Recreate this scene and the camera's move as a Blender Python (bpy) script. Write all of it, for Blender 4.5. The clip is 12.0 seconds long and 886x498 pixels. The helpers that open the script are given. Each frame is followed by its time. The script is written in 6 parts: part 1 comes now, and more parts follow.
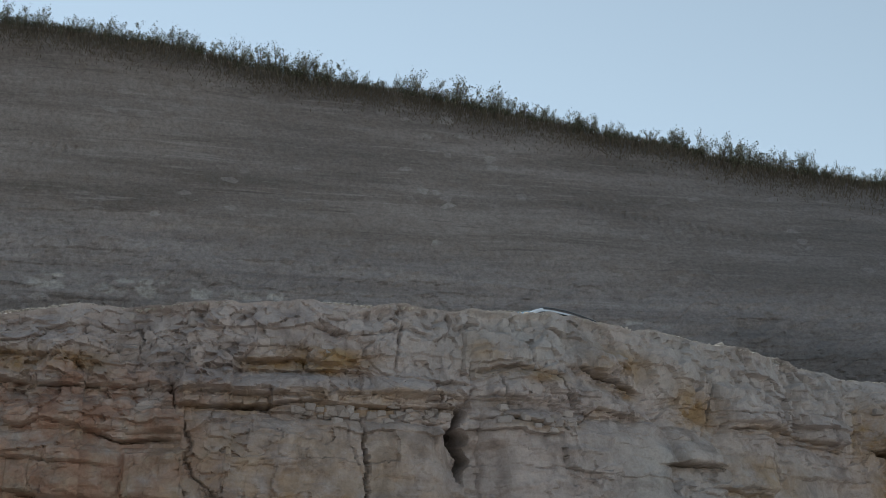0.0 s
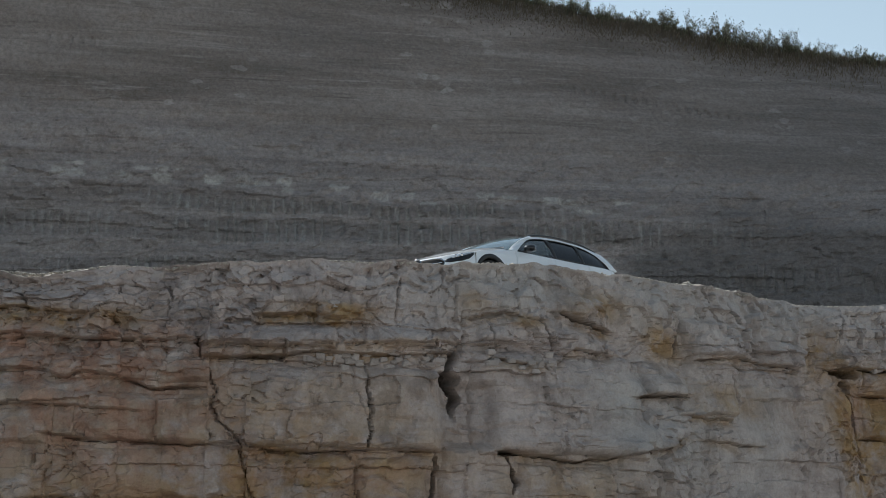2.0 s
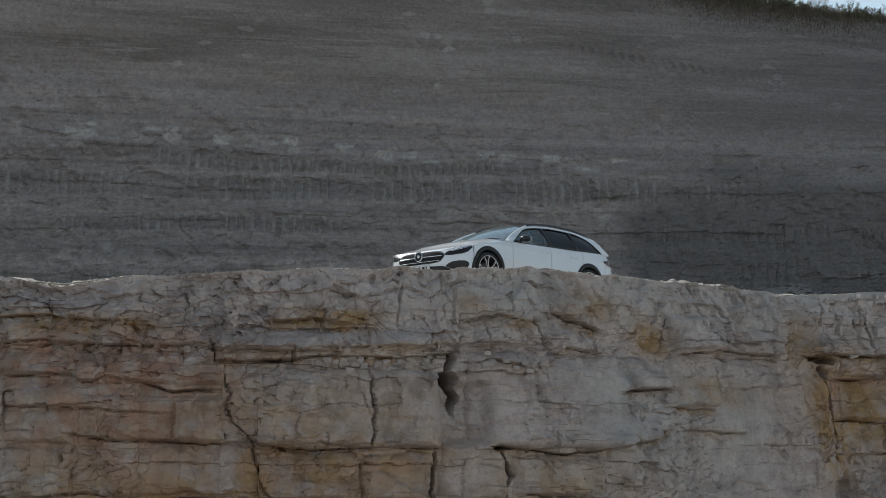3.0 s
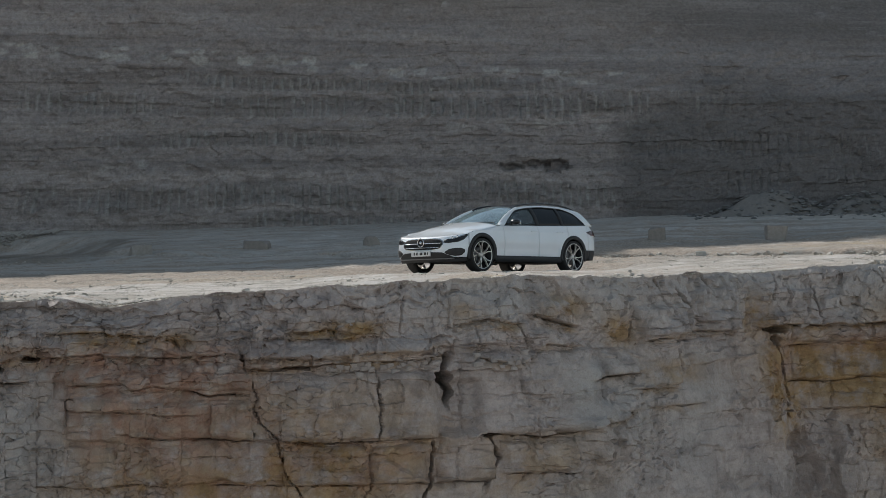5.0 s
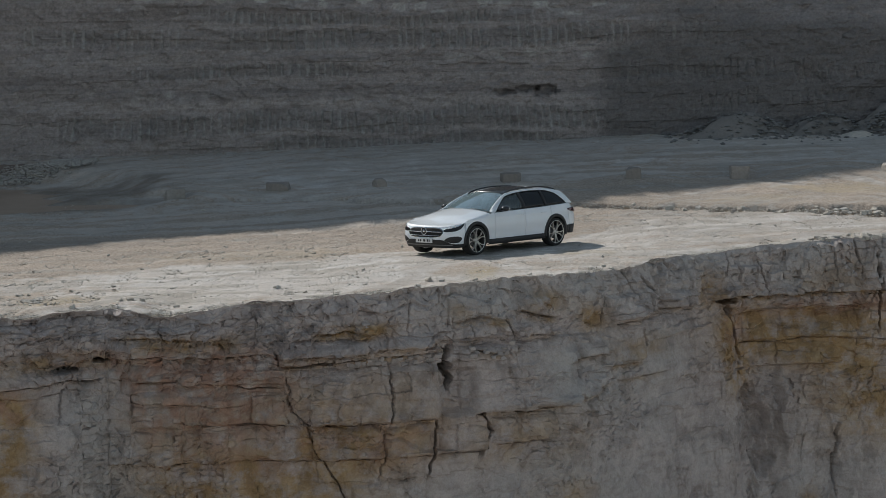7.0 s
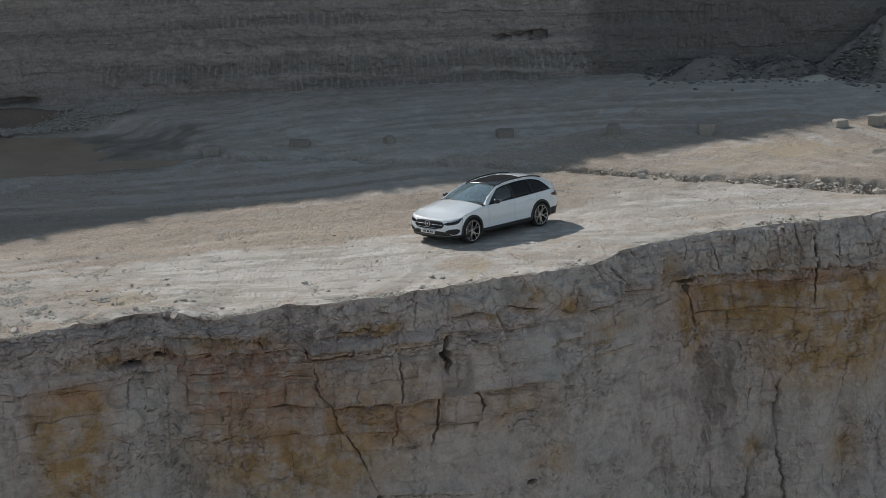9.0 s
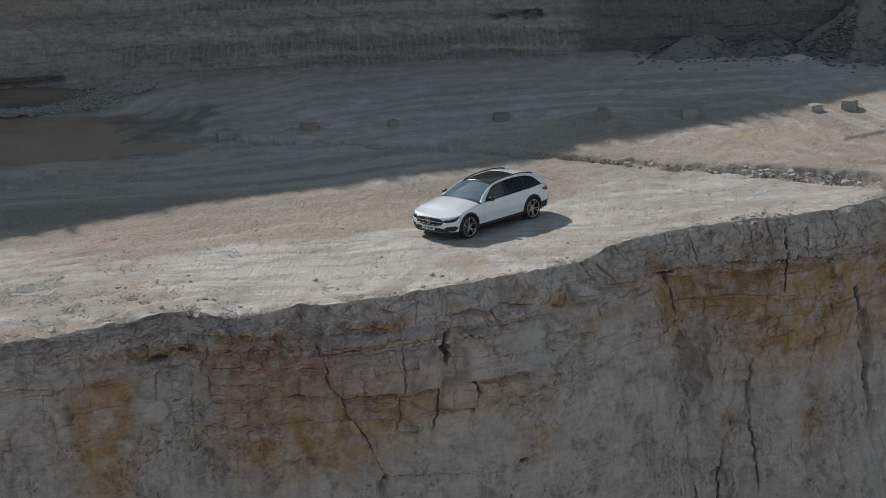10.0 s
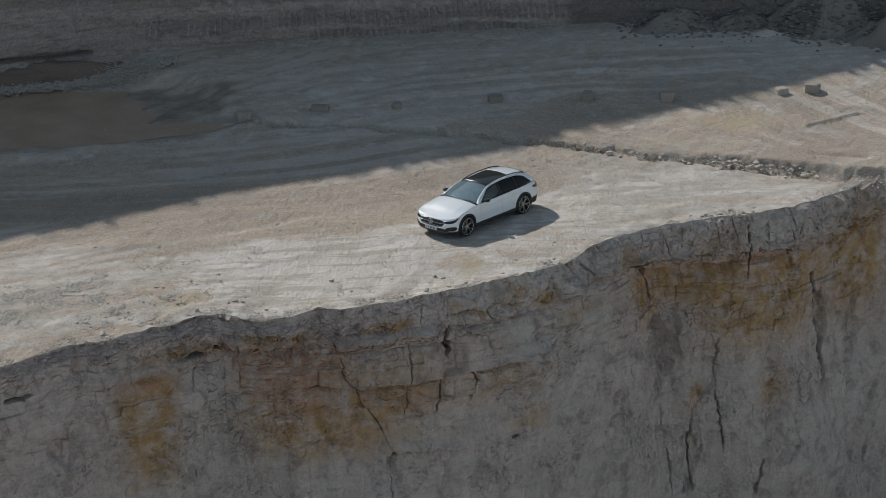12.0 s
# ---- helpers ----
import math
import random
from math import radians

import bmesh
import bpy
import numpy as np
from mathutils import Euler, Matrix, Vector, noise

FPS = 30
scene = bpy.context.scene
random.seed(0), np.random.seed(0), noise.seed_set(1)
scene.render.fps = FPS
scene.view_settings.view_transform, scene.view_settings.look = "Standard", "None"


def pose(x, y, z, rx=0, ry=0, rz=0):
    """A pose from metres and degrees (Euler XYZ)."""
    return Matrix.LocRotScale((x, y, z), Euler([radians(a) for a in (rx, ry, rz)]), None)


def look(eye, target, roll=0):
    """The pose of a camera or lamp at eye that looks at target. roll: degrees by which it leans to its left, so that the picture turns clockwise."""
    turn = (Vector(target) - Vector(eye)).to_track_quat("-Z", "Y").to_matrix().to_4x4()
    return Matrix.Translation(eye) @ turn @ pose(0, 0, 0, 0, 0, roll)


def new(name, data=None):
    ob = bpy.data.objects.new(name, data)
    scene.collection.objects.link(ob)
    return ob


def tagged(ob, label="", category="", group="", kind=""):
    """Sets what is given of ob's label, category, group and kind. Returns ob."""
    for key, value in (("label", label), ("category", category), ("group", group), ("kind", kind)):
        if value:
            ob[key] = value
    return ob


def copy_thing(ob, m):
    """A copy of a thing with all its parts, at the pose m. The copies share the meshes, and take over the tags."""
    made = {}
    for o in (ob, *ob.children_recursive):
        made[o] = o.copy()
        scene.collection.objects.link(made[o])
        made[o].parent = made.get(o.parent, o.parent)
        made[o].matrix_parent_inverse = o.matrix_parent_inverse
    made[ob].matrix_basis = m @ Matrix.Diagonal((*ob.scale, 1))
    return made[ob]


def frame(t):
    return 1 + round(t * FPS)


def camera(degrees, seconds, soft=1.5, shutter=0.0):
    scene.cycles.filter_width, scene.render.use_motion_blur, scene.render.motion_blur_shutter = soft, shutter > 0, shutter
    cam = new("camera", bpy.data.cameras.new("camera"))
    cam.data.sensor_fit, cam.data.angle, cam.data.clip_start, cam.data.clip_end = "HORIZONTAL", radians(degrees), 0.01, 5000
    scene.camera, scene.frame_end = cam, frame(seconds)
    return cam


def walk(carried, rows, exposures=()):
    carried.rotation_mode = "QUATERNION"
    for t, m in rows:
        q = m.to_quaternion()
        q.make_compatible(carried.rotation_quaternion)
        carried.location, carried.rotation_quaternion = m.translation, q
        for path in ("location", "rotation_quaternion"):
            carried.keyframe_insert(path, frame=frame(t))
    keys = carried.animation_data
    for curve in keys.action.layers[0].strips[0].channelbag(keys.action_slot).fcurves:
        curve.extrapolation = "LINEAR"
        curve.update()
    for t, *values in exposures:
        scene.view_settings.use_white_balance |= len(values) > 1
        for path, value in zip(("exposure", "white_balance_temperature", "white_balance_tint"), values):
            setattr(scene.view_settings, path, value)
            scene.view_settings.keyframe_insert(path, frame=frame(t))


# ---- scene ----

# ================= camera =================
cam = camera(25.0, 12.0, soft=0.6)
PATH = [
    (0, look((-1.909, -32.000, -5.063), (-1.701, -22.266, -2.781), 1.208)),
    (0.5, look((-1.926, -32.722, -4.823), (-1.712, -22.936, -2.778), 1.150)),
    (1, look((-1.878, -33.573, -4.493), (-1.676, -23.738, -2.692), 1.014)),
    (1.5, look((-1.881, -34.491, -4.084), (-1.673, -24.617, -2.517), 0.954)),
    (2, look((-1.865, -35.508, -3.535), (-1.661, -25.597, -2.212), 0.896)),
    (2.5, look((-1.879, -36.560, -2.840), (-1.676, -26.620, -1.768), 0.872)),
    (4.5, look((-1.432, -40.962, 0.724), (-1.358, -30.962, 0.700), 0.233)),
    (5, look((-1.357, -42.524, 1.979), (-1.305, -32.530, 1.636), 0.071)),
    (5.5, look((-1.320, -44.073, 3.190), (-1.280, -34.093, 2.560), -0.072)),
    (6, look((-1.260, -45.668, 4.564), (-1.235, -35.712, 3.630), -0.220)),
    (6.5, look((-1.184, -47.215, 5.938), (-1.176, -37.290, 4.721), -0.411)),
    (7, look((-1.296, -48.860, 7.486), (-1.265, -38.975, 5.972), -0.626)),
    (9, look((-0.930, -55.978, 14.888), (-0.975, -46.336, 12.234), -1.153)),
    (9.5, look((-0.815, -57.792, 16.952), (-0.877, -48.227, 14.037), -1.270)),
    (10, look((-0.658, -59.700, 19.306), (-0.741, -50.224, 16.115), -1.360)),
    (10.5, look((-0.622, -61.146, 21.421), (-0.710, -51.753, 17.991), -1.465)),
    (11, look((-0.544, -62.677, 23.860), (-0.640, -53.379, 20.180), -1.514)),
    (11.5, look((-0.581, -63.831, 25.906), (-0.670, -54.617, 22.021), -1.535)),
    (12, look((-0.718, -64.696, 27.427), (-0.788, -55.546, 23.392), -1.498)),
]
walk(cam, PATH, [(0, 0.97, 6200, 10), (2.5, 0.92, 6200, 10), (4.5, 0.84, 6200, 10), (7, 0.62, 6200, 10), (9.5, 0.53, 6200, 10), (12, 0.50, 6200, 10)])

# ================= light =================
SUN = Vector((-0.84, 1.13, 1.0)).normalized()
world = bpy.data.worlds.new("sky")
scene.world = world
world.use_nodes = True
wn, wl = world.node_tree.nodes, world.node_tree.links
sky = wn.new("ShaderNodeTexSky")
sky.sky_type = "NISHITA"
sky.sun_disc = False
sky.sun_elevation = math.asin(SUN.z)
sky.sun_rotation = math.atan2(SUN.x, SUN.y)
sky.altitude = 400
sky.air_density = 1.0
sky.dust_density = 0.0
sky.ozone_density = 1.0
wn["Background"].inputs["Strength"].default_value = 0.059
haze = wn.new("ShaderNodeHueSaturation")
haze.inputs["Hue"].default_value = 0.475
haze.inputs["Saturation"].default_value = 0.57
wl.new(sky.outputs["Color"], haze.inputs["Color"])
wl.new(haze.outputs["Color"], wn["Background"].inputs["Color"])
lamp = bpy.data.lights.new("sun", "SUN")
lamp.energy = 2.25
lamp.angle = radians(0.8)
lamp.color = (1.0, 0.93, 0.83)
sun = new("sun", lamp)
sun.matrix_world = look(SUN * 80, (0, 0, 0))

# ================= small tools =================


def vnoise(x, y, seed=0):
    """Smooth value noise on a lattice, -1 to 1."""
    x, y = np.asarray(x, float), np.asarray(y, float)
    xi, yi = np.floor(x).astype(np.int64), np.floor(y).astype(np.int64)
    u, v = x - xi, y - yi
    u, v = u * u * (3 - 2 * u), v * v * (3 - 2 * v)

    def h(a, b):
        n = (a * 374761393 + b * 668265263 + seed * 974634777) & 0x7FFFFFFF
        n = ((n ^ (n >> 13)) * 1274126177) & 0x7FFFFFFF
        n = ((n ^ (n >> 16)) * 461845907) & 0x7FFFFFFF
        return ((n ^ (n >> 15)) & 0xFFFFF) / 524287.5 - 1

    return (h(xi, yi) * (1 - u) + h(xi + 1, yi) * u) * (1 - v) + (h(xi, yi + 1) * (1 - u) + h(xi + 1, yi + 1) * u) * v


def fbm(x, y, octaves=4, seed=0, gain=0.5):
    out, amp = 0, 1
    for k in range(octaves):
        out = out + amp * vnoise(np.asarray(x) * 2**k + 17.3 * k, np.asarray(y) * 2**k - 9.1 * k, seed + k)
        amp *= gain
    return out


def step(a, b, x):
    t = np.clip((np.asarray(x, float) - a) / (b - a), 0, 1)
    return t * t * (3 - 2 * t)


def sheet(name, P, material, attributes=None, smooth=True):
    """A mesh from a grid of points P[rows, columns, 3]."""
    r, c = P.shape[:2]
    me = bpy.data.meshes.new(name)
    i = np.arange(r * c).reshape(r, c)
    q = np.stack([i[:-1, :-1], i[:-1, 1:], i[1:, 1:], i[1:, :-1]], -1).reshape(-1, 4)
    me.vertices.add(r * c)
    me.vertices.foreach_set("co", P.astype(np.float32).ravel())
    me.loops.add(q.size)
    me.loops.foreach_set("vertex_index", q.astype(np.int32).ravel())
    me.polygons.add(len(q))
    me.polygons.foreach_set("loop_start", np.arange(0, q.size, 4, dtype=np.int32))
    me.polygons.foreach_set("loop_total", np.full(len(q), 4, np.int32))
    me.polygons.foreach_set("use_smooth", np.full(len(q), smooth, bool))
    me.update(calc_edges=True)
    for key, val in (attributes or {}).items():
        a = me.attributes.new(key, "FLOAT", "POINT")
        a.data.foreach_set("value", np.asarray(val, np.float32).ravel())
    me.materials.append(material)
    return new(name, me)


def soup(name, V, T, material, smooth=False):
    """A mesh from arrays of points and triangles."""
    me = bpy.data.meshes.new(name)
    V, T = np.asarray(V, np.float32), np.asarray(T, np.int32)
    me.vertices.add(len(V))
    me.vertices.foreach_set("co", V.ravel())
    me.loops.add(T.size)
    me.loops.foreach_set("vertex_index", T.ravel())
    me.polygons.add(len(T))
    me.polygons.foreach_set("loop_start", np.arange(0, T.size, 3, dtype=np.int32))
    me.polygons.foreach_set("loop_total", np.full(len(T), 3, np.int32))
    me.polygons.foreach_set("use_smooth", np.full(len(T), smooth, bool))
    me.update(calc_edges=True)
    me.materials.append(material)
    return new(name, me)


def part(name, bm, material, parent, label="", smooth=True):
    """A bmesh as one mesh object under a thing or a part."""
    me = bpy.data.meshes.new(name)
    for f in bm.faces:
        f.smooth = smooth
    bm.normal_update()
    bm.to_mesh(me)
    bm.free()
    me.materials.append(material)
    ob = new(name, me)
    ob.parent = parent
    if label:
        ob["label"] = label
    return ob

# ================= materials =================


class Nodes:
    """A short way to write a node material."""

    def __init__(self, name):
        self.m = bpy.data.materials.new(name)
        self.m.use_nodes = True
        self.n, self.l = self.m.node_tree.nodes, self.m.node_tree.links
        self.b = self.n["Principled BSDF"]
        self.co = self.n.new("ShaderNodeTexCoord").outputs["Object"]

    def put(self, kind, ins=None, **props):
        nd = self.n.new(kind)
        for k, v in props.items():
            setattr(nd, k, v)
        for k, v in (ins or {}).items():
            if hasattr(v, "links"):
                self.l.new(v, nd.inputs[k])
            else:
                nd.inputs[k].default_value = v
        return nd

    def scaled(self, s):
        return self.put("ShaderNodeMapping", {"Vector": self.co, "Scale": s}).outputs[0]

    def noise(self, scale, detail=5, rough=0.55, vec=None, dist=0.0):
        return self.put("ShaderNodeTexNoise", {"Vector": vec or self.co, "Scale": scale, "Detail": detail, "Roughness": rough, "Distortion": dist}).outputs["Fac"]

    def ramp(self, fac, stops):
        nd = self.put("ShaderNodeValToRGB", {"Fac": fac})
        e = nd.color_ramp.elements
        while len(e) < len(stops):
            e.new(0.5)
        for el, (p, c) in zip(e, stops):
            el.position = p
            el.color = (*c, 1) if len(c) == 3 else c
        return nd.outputs["Color"]

    def mix(self, fac, a, b, blend="MIX"):
        nd = self.put("ShaderNodeMix", data_type="RGBA", blend_type=blend)
        for k, v in ((0, fac), (6, a), (7, b)):
            if hasattr(v, "links"):
                self.l.new(v, nd.inputs[k])
            else:
                nd.inputs[k].default_value = v if k == 0 else (*v, 1)
        return nd.outputs[2]

    def math(self, op, a, b=0.0, clamp=False):
        nd = self.put("ShaderNodeMath", operation=op, use_clamp=clamp)
        for k, v in ((0, a), (1, b)):
            if hasattr(v, "links"):
                self.l.new(v, nd.inputs[k])
            else:
                nd.inputs[k].default_value = v
        return nd.outputs[0]

    def attr(self, name):
        return self.put("ShaderNodeAttribute", attribute_name=name).outputs["Fac"]

    def bump(self, height, strength, distance):
        nd = self.put("ShaderNodeBump", {"Height": height, "Strength": strength, "Distance": distance})
        if self.b.inputs["Normal"].links:
            self.l.new(self.b.inputs["Normal"].links[0].from_socket, nd.inputs["Normal"])
        self.l.new(nd.outputs[0], self.b.inputs["Normal"])

    def set(self, **k):
        names = {"color": "Base Color", "rough": "Roughness", "metal": "Metallic", "spec": "Specular IOR Level", "coat": "Coat Weight", "coat_rough": "Coat Roughness", "trans": "Transmission Weight", "ior": "IOR", "alpha": "Alpha"}
        for key, v in k.items():
            s = self.b.inputs[names[key]]
            if hasattr(v, "links"):
                self.l.new(v, s)
            else:
                s.default_value = (*v, 1) if isinstance(v, tuple) and len(v) == 3 else v
        return self.m


def plain(name, color, rough=0.5, metal=0.0, grain=0.0, **k):
    """A plain surface with a little unevenness in colour and gloss."""
    n = Nodes(name)
    f = n.noise(9, 4)
    n.set(color=n.mix(f, tuple(c * 0.9 for c in color), tuple(min(1, c * 1.08) for c in color)), metal=metal, rough=n.math("ADD", n.math("MULTIPLY", f, 0.12), rough - 0.06), **k)
    if grain:
        n.bump(n.noise(220, 3), grain, 0.004)
    return n.m


def make_cliff_rock():
    """Warm grey limestone, layered, with ochre and rust stains and dusty wash."""
    n = Nodes("cliff_limestone")
    big = n.noise(0.55, 6, 0.6)
    mid = n.noise(3.4, 9, 0.7, dist=0.3)
    fine = n.noise(26, 7, 0.75)
    lay = n.noise(1.0, 7, 0.65, vec=n.scaled((1.1, 1.1, 10.0)))
    grey = n.ramp(mid, [(0.27, (0.31, 0.257, 0.233)), (0.5, (0.50, 0.423, 0.385)), (0.75, (0.64, 0.567, 0.523))])
    grey = n.mix(n.ramp(lay, [(0.42, (0, 0, 0)), (0.62, (0.7, 0.7, 0.7))]), grey, (0.58, 0.497, 0.45))
    grey = n.mix(n.ramp(n.noise(1.3, 8, 0.7), [(0.5, (0, 0, 0)), (0.66, (0.6, 0.6, 0.6))]), grey, (0.36, 0.312, 0.295))
    och = n.ramp(n.noise(2.1, 7, 0.65), [(0.3, (0.27, 0.165, 0.072)), (0.5, (0.41, 0.264, 0.125)), (0.72, (0.52, 0.375, 0.22))])
    red = n.ramp(n.noise(5.0, 7, 0.65), [(0.3, (0.32, 0.178, 0.12)), (0.7, (0.50, 0.31, 0.222))])
    st = n.attr("stain")
    k = n.math("MULTIPLY", st, n.ramp(n.noise(1.5, 9, 0.7, vec=n.scaled((1.1, 1.1, 1.4))), [(0.36, (0.03, 0.03, 0.03)), (0.55, (0.95, 0.95, 0.95))]), True)
    col = n.mix(k, grey, och)
    col = n.mix(n.math("MULTIPLY", n.attr("rust"), n.ramp(n.noise(2.4, 8, 0.65), [(0.40, (0, 0, 0)), (0.58, (0.9, 0.9, 0.9))]), True), col, red)
    col = n.mix(n.math("MULTIPLY", n.attr("wash"), n.ramp(big, [(0.35, (0.2, 0.2, 0.2)), (0.6, (0.9, 0.9, 0.9))]), True), col, n.mix(mid, (0.43, 0.398, 0.368), (0.58, 0.54, 0.50)))
    blot = n.noise(1.7, 5, 0.6, vec=n.scaled((1, 1, 0.8)), dist=0.6)
    col = n.mix(0.5, col, n.ramp(blot, [(0.38, (0.5, 0.49, 0.48)), (0.44, (0.88, 0.88, 0.88)), (0.58, (1, 1, 1))]), "MULTIPLY")
    run = n.noise(1.0, 8, 0.7, vec=n.scaled((1.6, 1.6, 0.35)))
    col = n.mix(0.28, col, n.ramp(run, [(0.36, (0.52, 0.50, 0.49)), (0.52, (1, 1, 1))]), "MULTIPLY")
    col = n.mix(0.25, col, n.ramp(fine, [(0.36, (0.45, 0.44, 0.43)), (0.56, (1.0, 1.0, 1.0))]), "MULTIPLY")
    col = n.mix(0.16, col, n.ramp(n.noise(12, 4, 0.75), [(0.38, (0.4, 0.39, 0.38)), (0.53, (1.0, 1.0, 1.0))]), "MULTIPLY")
    # near-black colour stands in for shade inside cracks, seams and cavities
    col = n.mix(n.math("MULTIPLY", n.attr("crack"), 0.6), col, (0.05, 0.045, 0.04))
    n.set(color=col, rough=0.95, spec=0.2)
    n.bump(n.noise(6, 9, 0.7, vec=n.scaled((1, 1, 1.5))), 0.5, 0.06)
    n.bump(n.noise(34, 6, 0.75), 0.4, 0.02)
    return n.m


def make_ground():
    """Dry crushed limestone: pale dust, brown gravel, tyre streaks, dark damp mud by the pond."""
    n = Nodes("quarry_floor")
    mid = n.noise(1.1, 8, 0.65, dist=0.5)
    fine = n.noise(16, 7, 0.75)
    turned = n.put("ShaderNodeVectorMath", {0: n.co, 1: n.put("ShaderNodeTexNoise", {"Vector": n.co, "Scale": 0.12, "Detail": 2.0}).outputs["Color"]}, operation="MULTIPLY_ADD")
    turned.inputs[1].default_value = (1, 1, 1)
    n.l.new(n.put("ShaderNodeVectorMath", {0: n.put("ShaderNodeTexNoise", {"Vector": n.co, "Scale": 0.10, "Detail": 2.0}).outputs["Color"], 1: (1.2, 1.2, 0.0)}, operation="MULTIPLY").outputs[0], turned.inputs[2])
    streak = n.noise(1.0, 8, 0.65, vec=n.put("ShaderNodeMapping", {"Vector": turned.outputs[0], "Rotation": (0, 0, -0.33), "Scale": (0.14, 2.2, 1.0)}).outputs[0])
    rut = n.noise(1.0, 5, 0.6, vec=n.put("ShaderNodeMapping", {"Vector": n.co, "Rotation": (0, 0, 1.1), "Scale": (0.25, 2.6, 1.0)}).outputs[0])
    brown = n.ramp(fine, [(0.3, (0.28, 0.228, 0.184)), (0.5, (0.48, 0.402, 0.33)), (0.7, (0.68, 0.585, 0.50))])
    pale = n.ramp(mid, [(0.28, (0.46, 0.41, 0.365)), (0.5, (0.60, 0.56, 0.515)), (0.72, (0.75, 0.72, 0.69))])
    k = n.math("ADD", n.attr("dust"), n.math("ADD", n.math("MULTIPLY", n.math("SUBTRACT", streak, 0.5), 4.2), n.math("MULTIPLY", n.math("SUBTRACT", n.noise(2.2, 9, 0.75), 0.5), 3.2)), True)
    col = n.mix(n.ramp(k, [(0.18, (0, 0, 0)), (0.50, (0.55, 0.55, 0.55)), (0.9, (1, 1, 1))]), brown, pale)
    col = n.mix(n.ramp(n.attr("rut"), [(0.5, (0, 0, 0)), (0.8, (0.62, 0.62, 0.62))]), col, (0.66, 0.61, 0.56))
    col = n.mix(n.ramp(n.attr("rut"), [(0.2, (0.45, 0.45, 0.45)), (0.5, (0, 0, 0))]), col, (0.34, 0.295, 0.255))
    col = n.mix(n.math("MULTIPLY", n.attr("dust"), n.ramp(rut, [(0.53, (0, 0, 0)), (0.57, (0.75, 0.75, 0.75))]), True), col, (0.44, 0.40, 0.345))
    col = n.mix(n.math("MULTIPLY", n.math("SUBTRACT", 1.0, n.attr("dust")), n.ramp(streak, [(0.40, (0.0, 0.0, 0.0)), (0.62, (0.5, 0.5, 0.5))]), True), col, (0.27, 0.245, 0.21))
    gritty = n.math("MULTIPLY", n.ramp(n.noise(0.7, 6, 0.65), [(0.38, (0.15, 0.15, 0.15)), (0.62, (1, 1, 1))]), n.math("SUBTRACT", 1.0, n.math("MULTIPLY", n.attr("dust"), 0.55)))
    col = n.mix(n.math("MULTIPLY", gritty, 0.6), col, n.ramp(n.noise(13, 4, 0.75), [(0.38, (0.35, 0.33, 0.31)), (0.50, (1, 1, 1))]), "MULTIPLY")
    col = n.mix(n.math("MULTIPLY", n.attr("ochre"), n.ramp(n.noise(2.0, 6, 0.65), [(0.35, (0.25, 0.25, 0.25)), (0.6, (0.8, 0.8, 0.8))]), True), col, n.mix(fine, (0.34, 0.265, 0.165), (0.60, 0.50, 0.345)))
    damp = n.math("MULTIPLY", n.attr("damp"), n.ramp(n.noise(0.8, 6, 0.6), [(0.3, (0.4, 0.4, 0.4)), (0.6, (1, 1, 1))]), True)
    col = n.mix(n.math("MULTIPLY", damp, 0.6), col, (0.11, 0.088, 0.066))
    n.set(color=col, rough=n.math("SUBTRACT", 0.95, n.math("MULTIPLY", damp, 0.3)), spec=0.25)
    n.bump(n.noise(4, 8, 0.7), 0.5, 0.08)
    grit = n.noise(13, 3, 0.6)
    n.bump(grit, 0.45, 0.045)
    n.bump(n.noise(30, 6, 0.8), 0.7, 0.035)
    return n.m


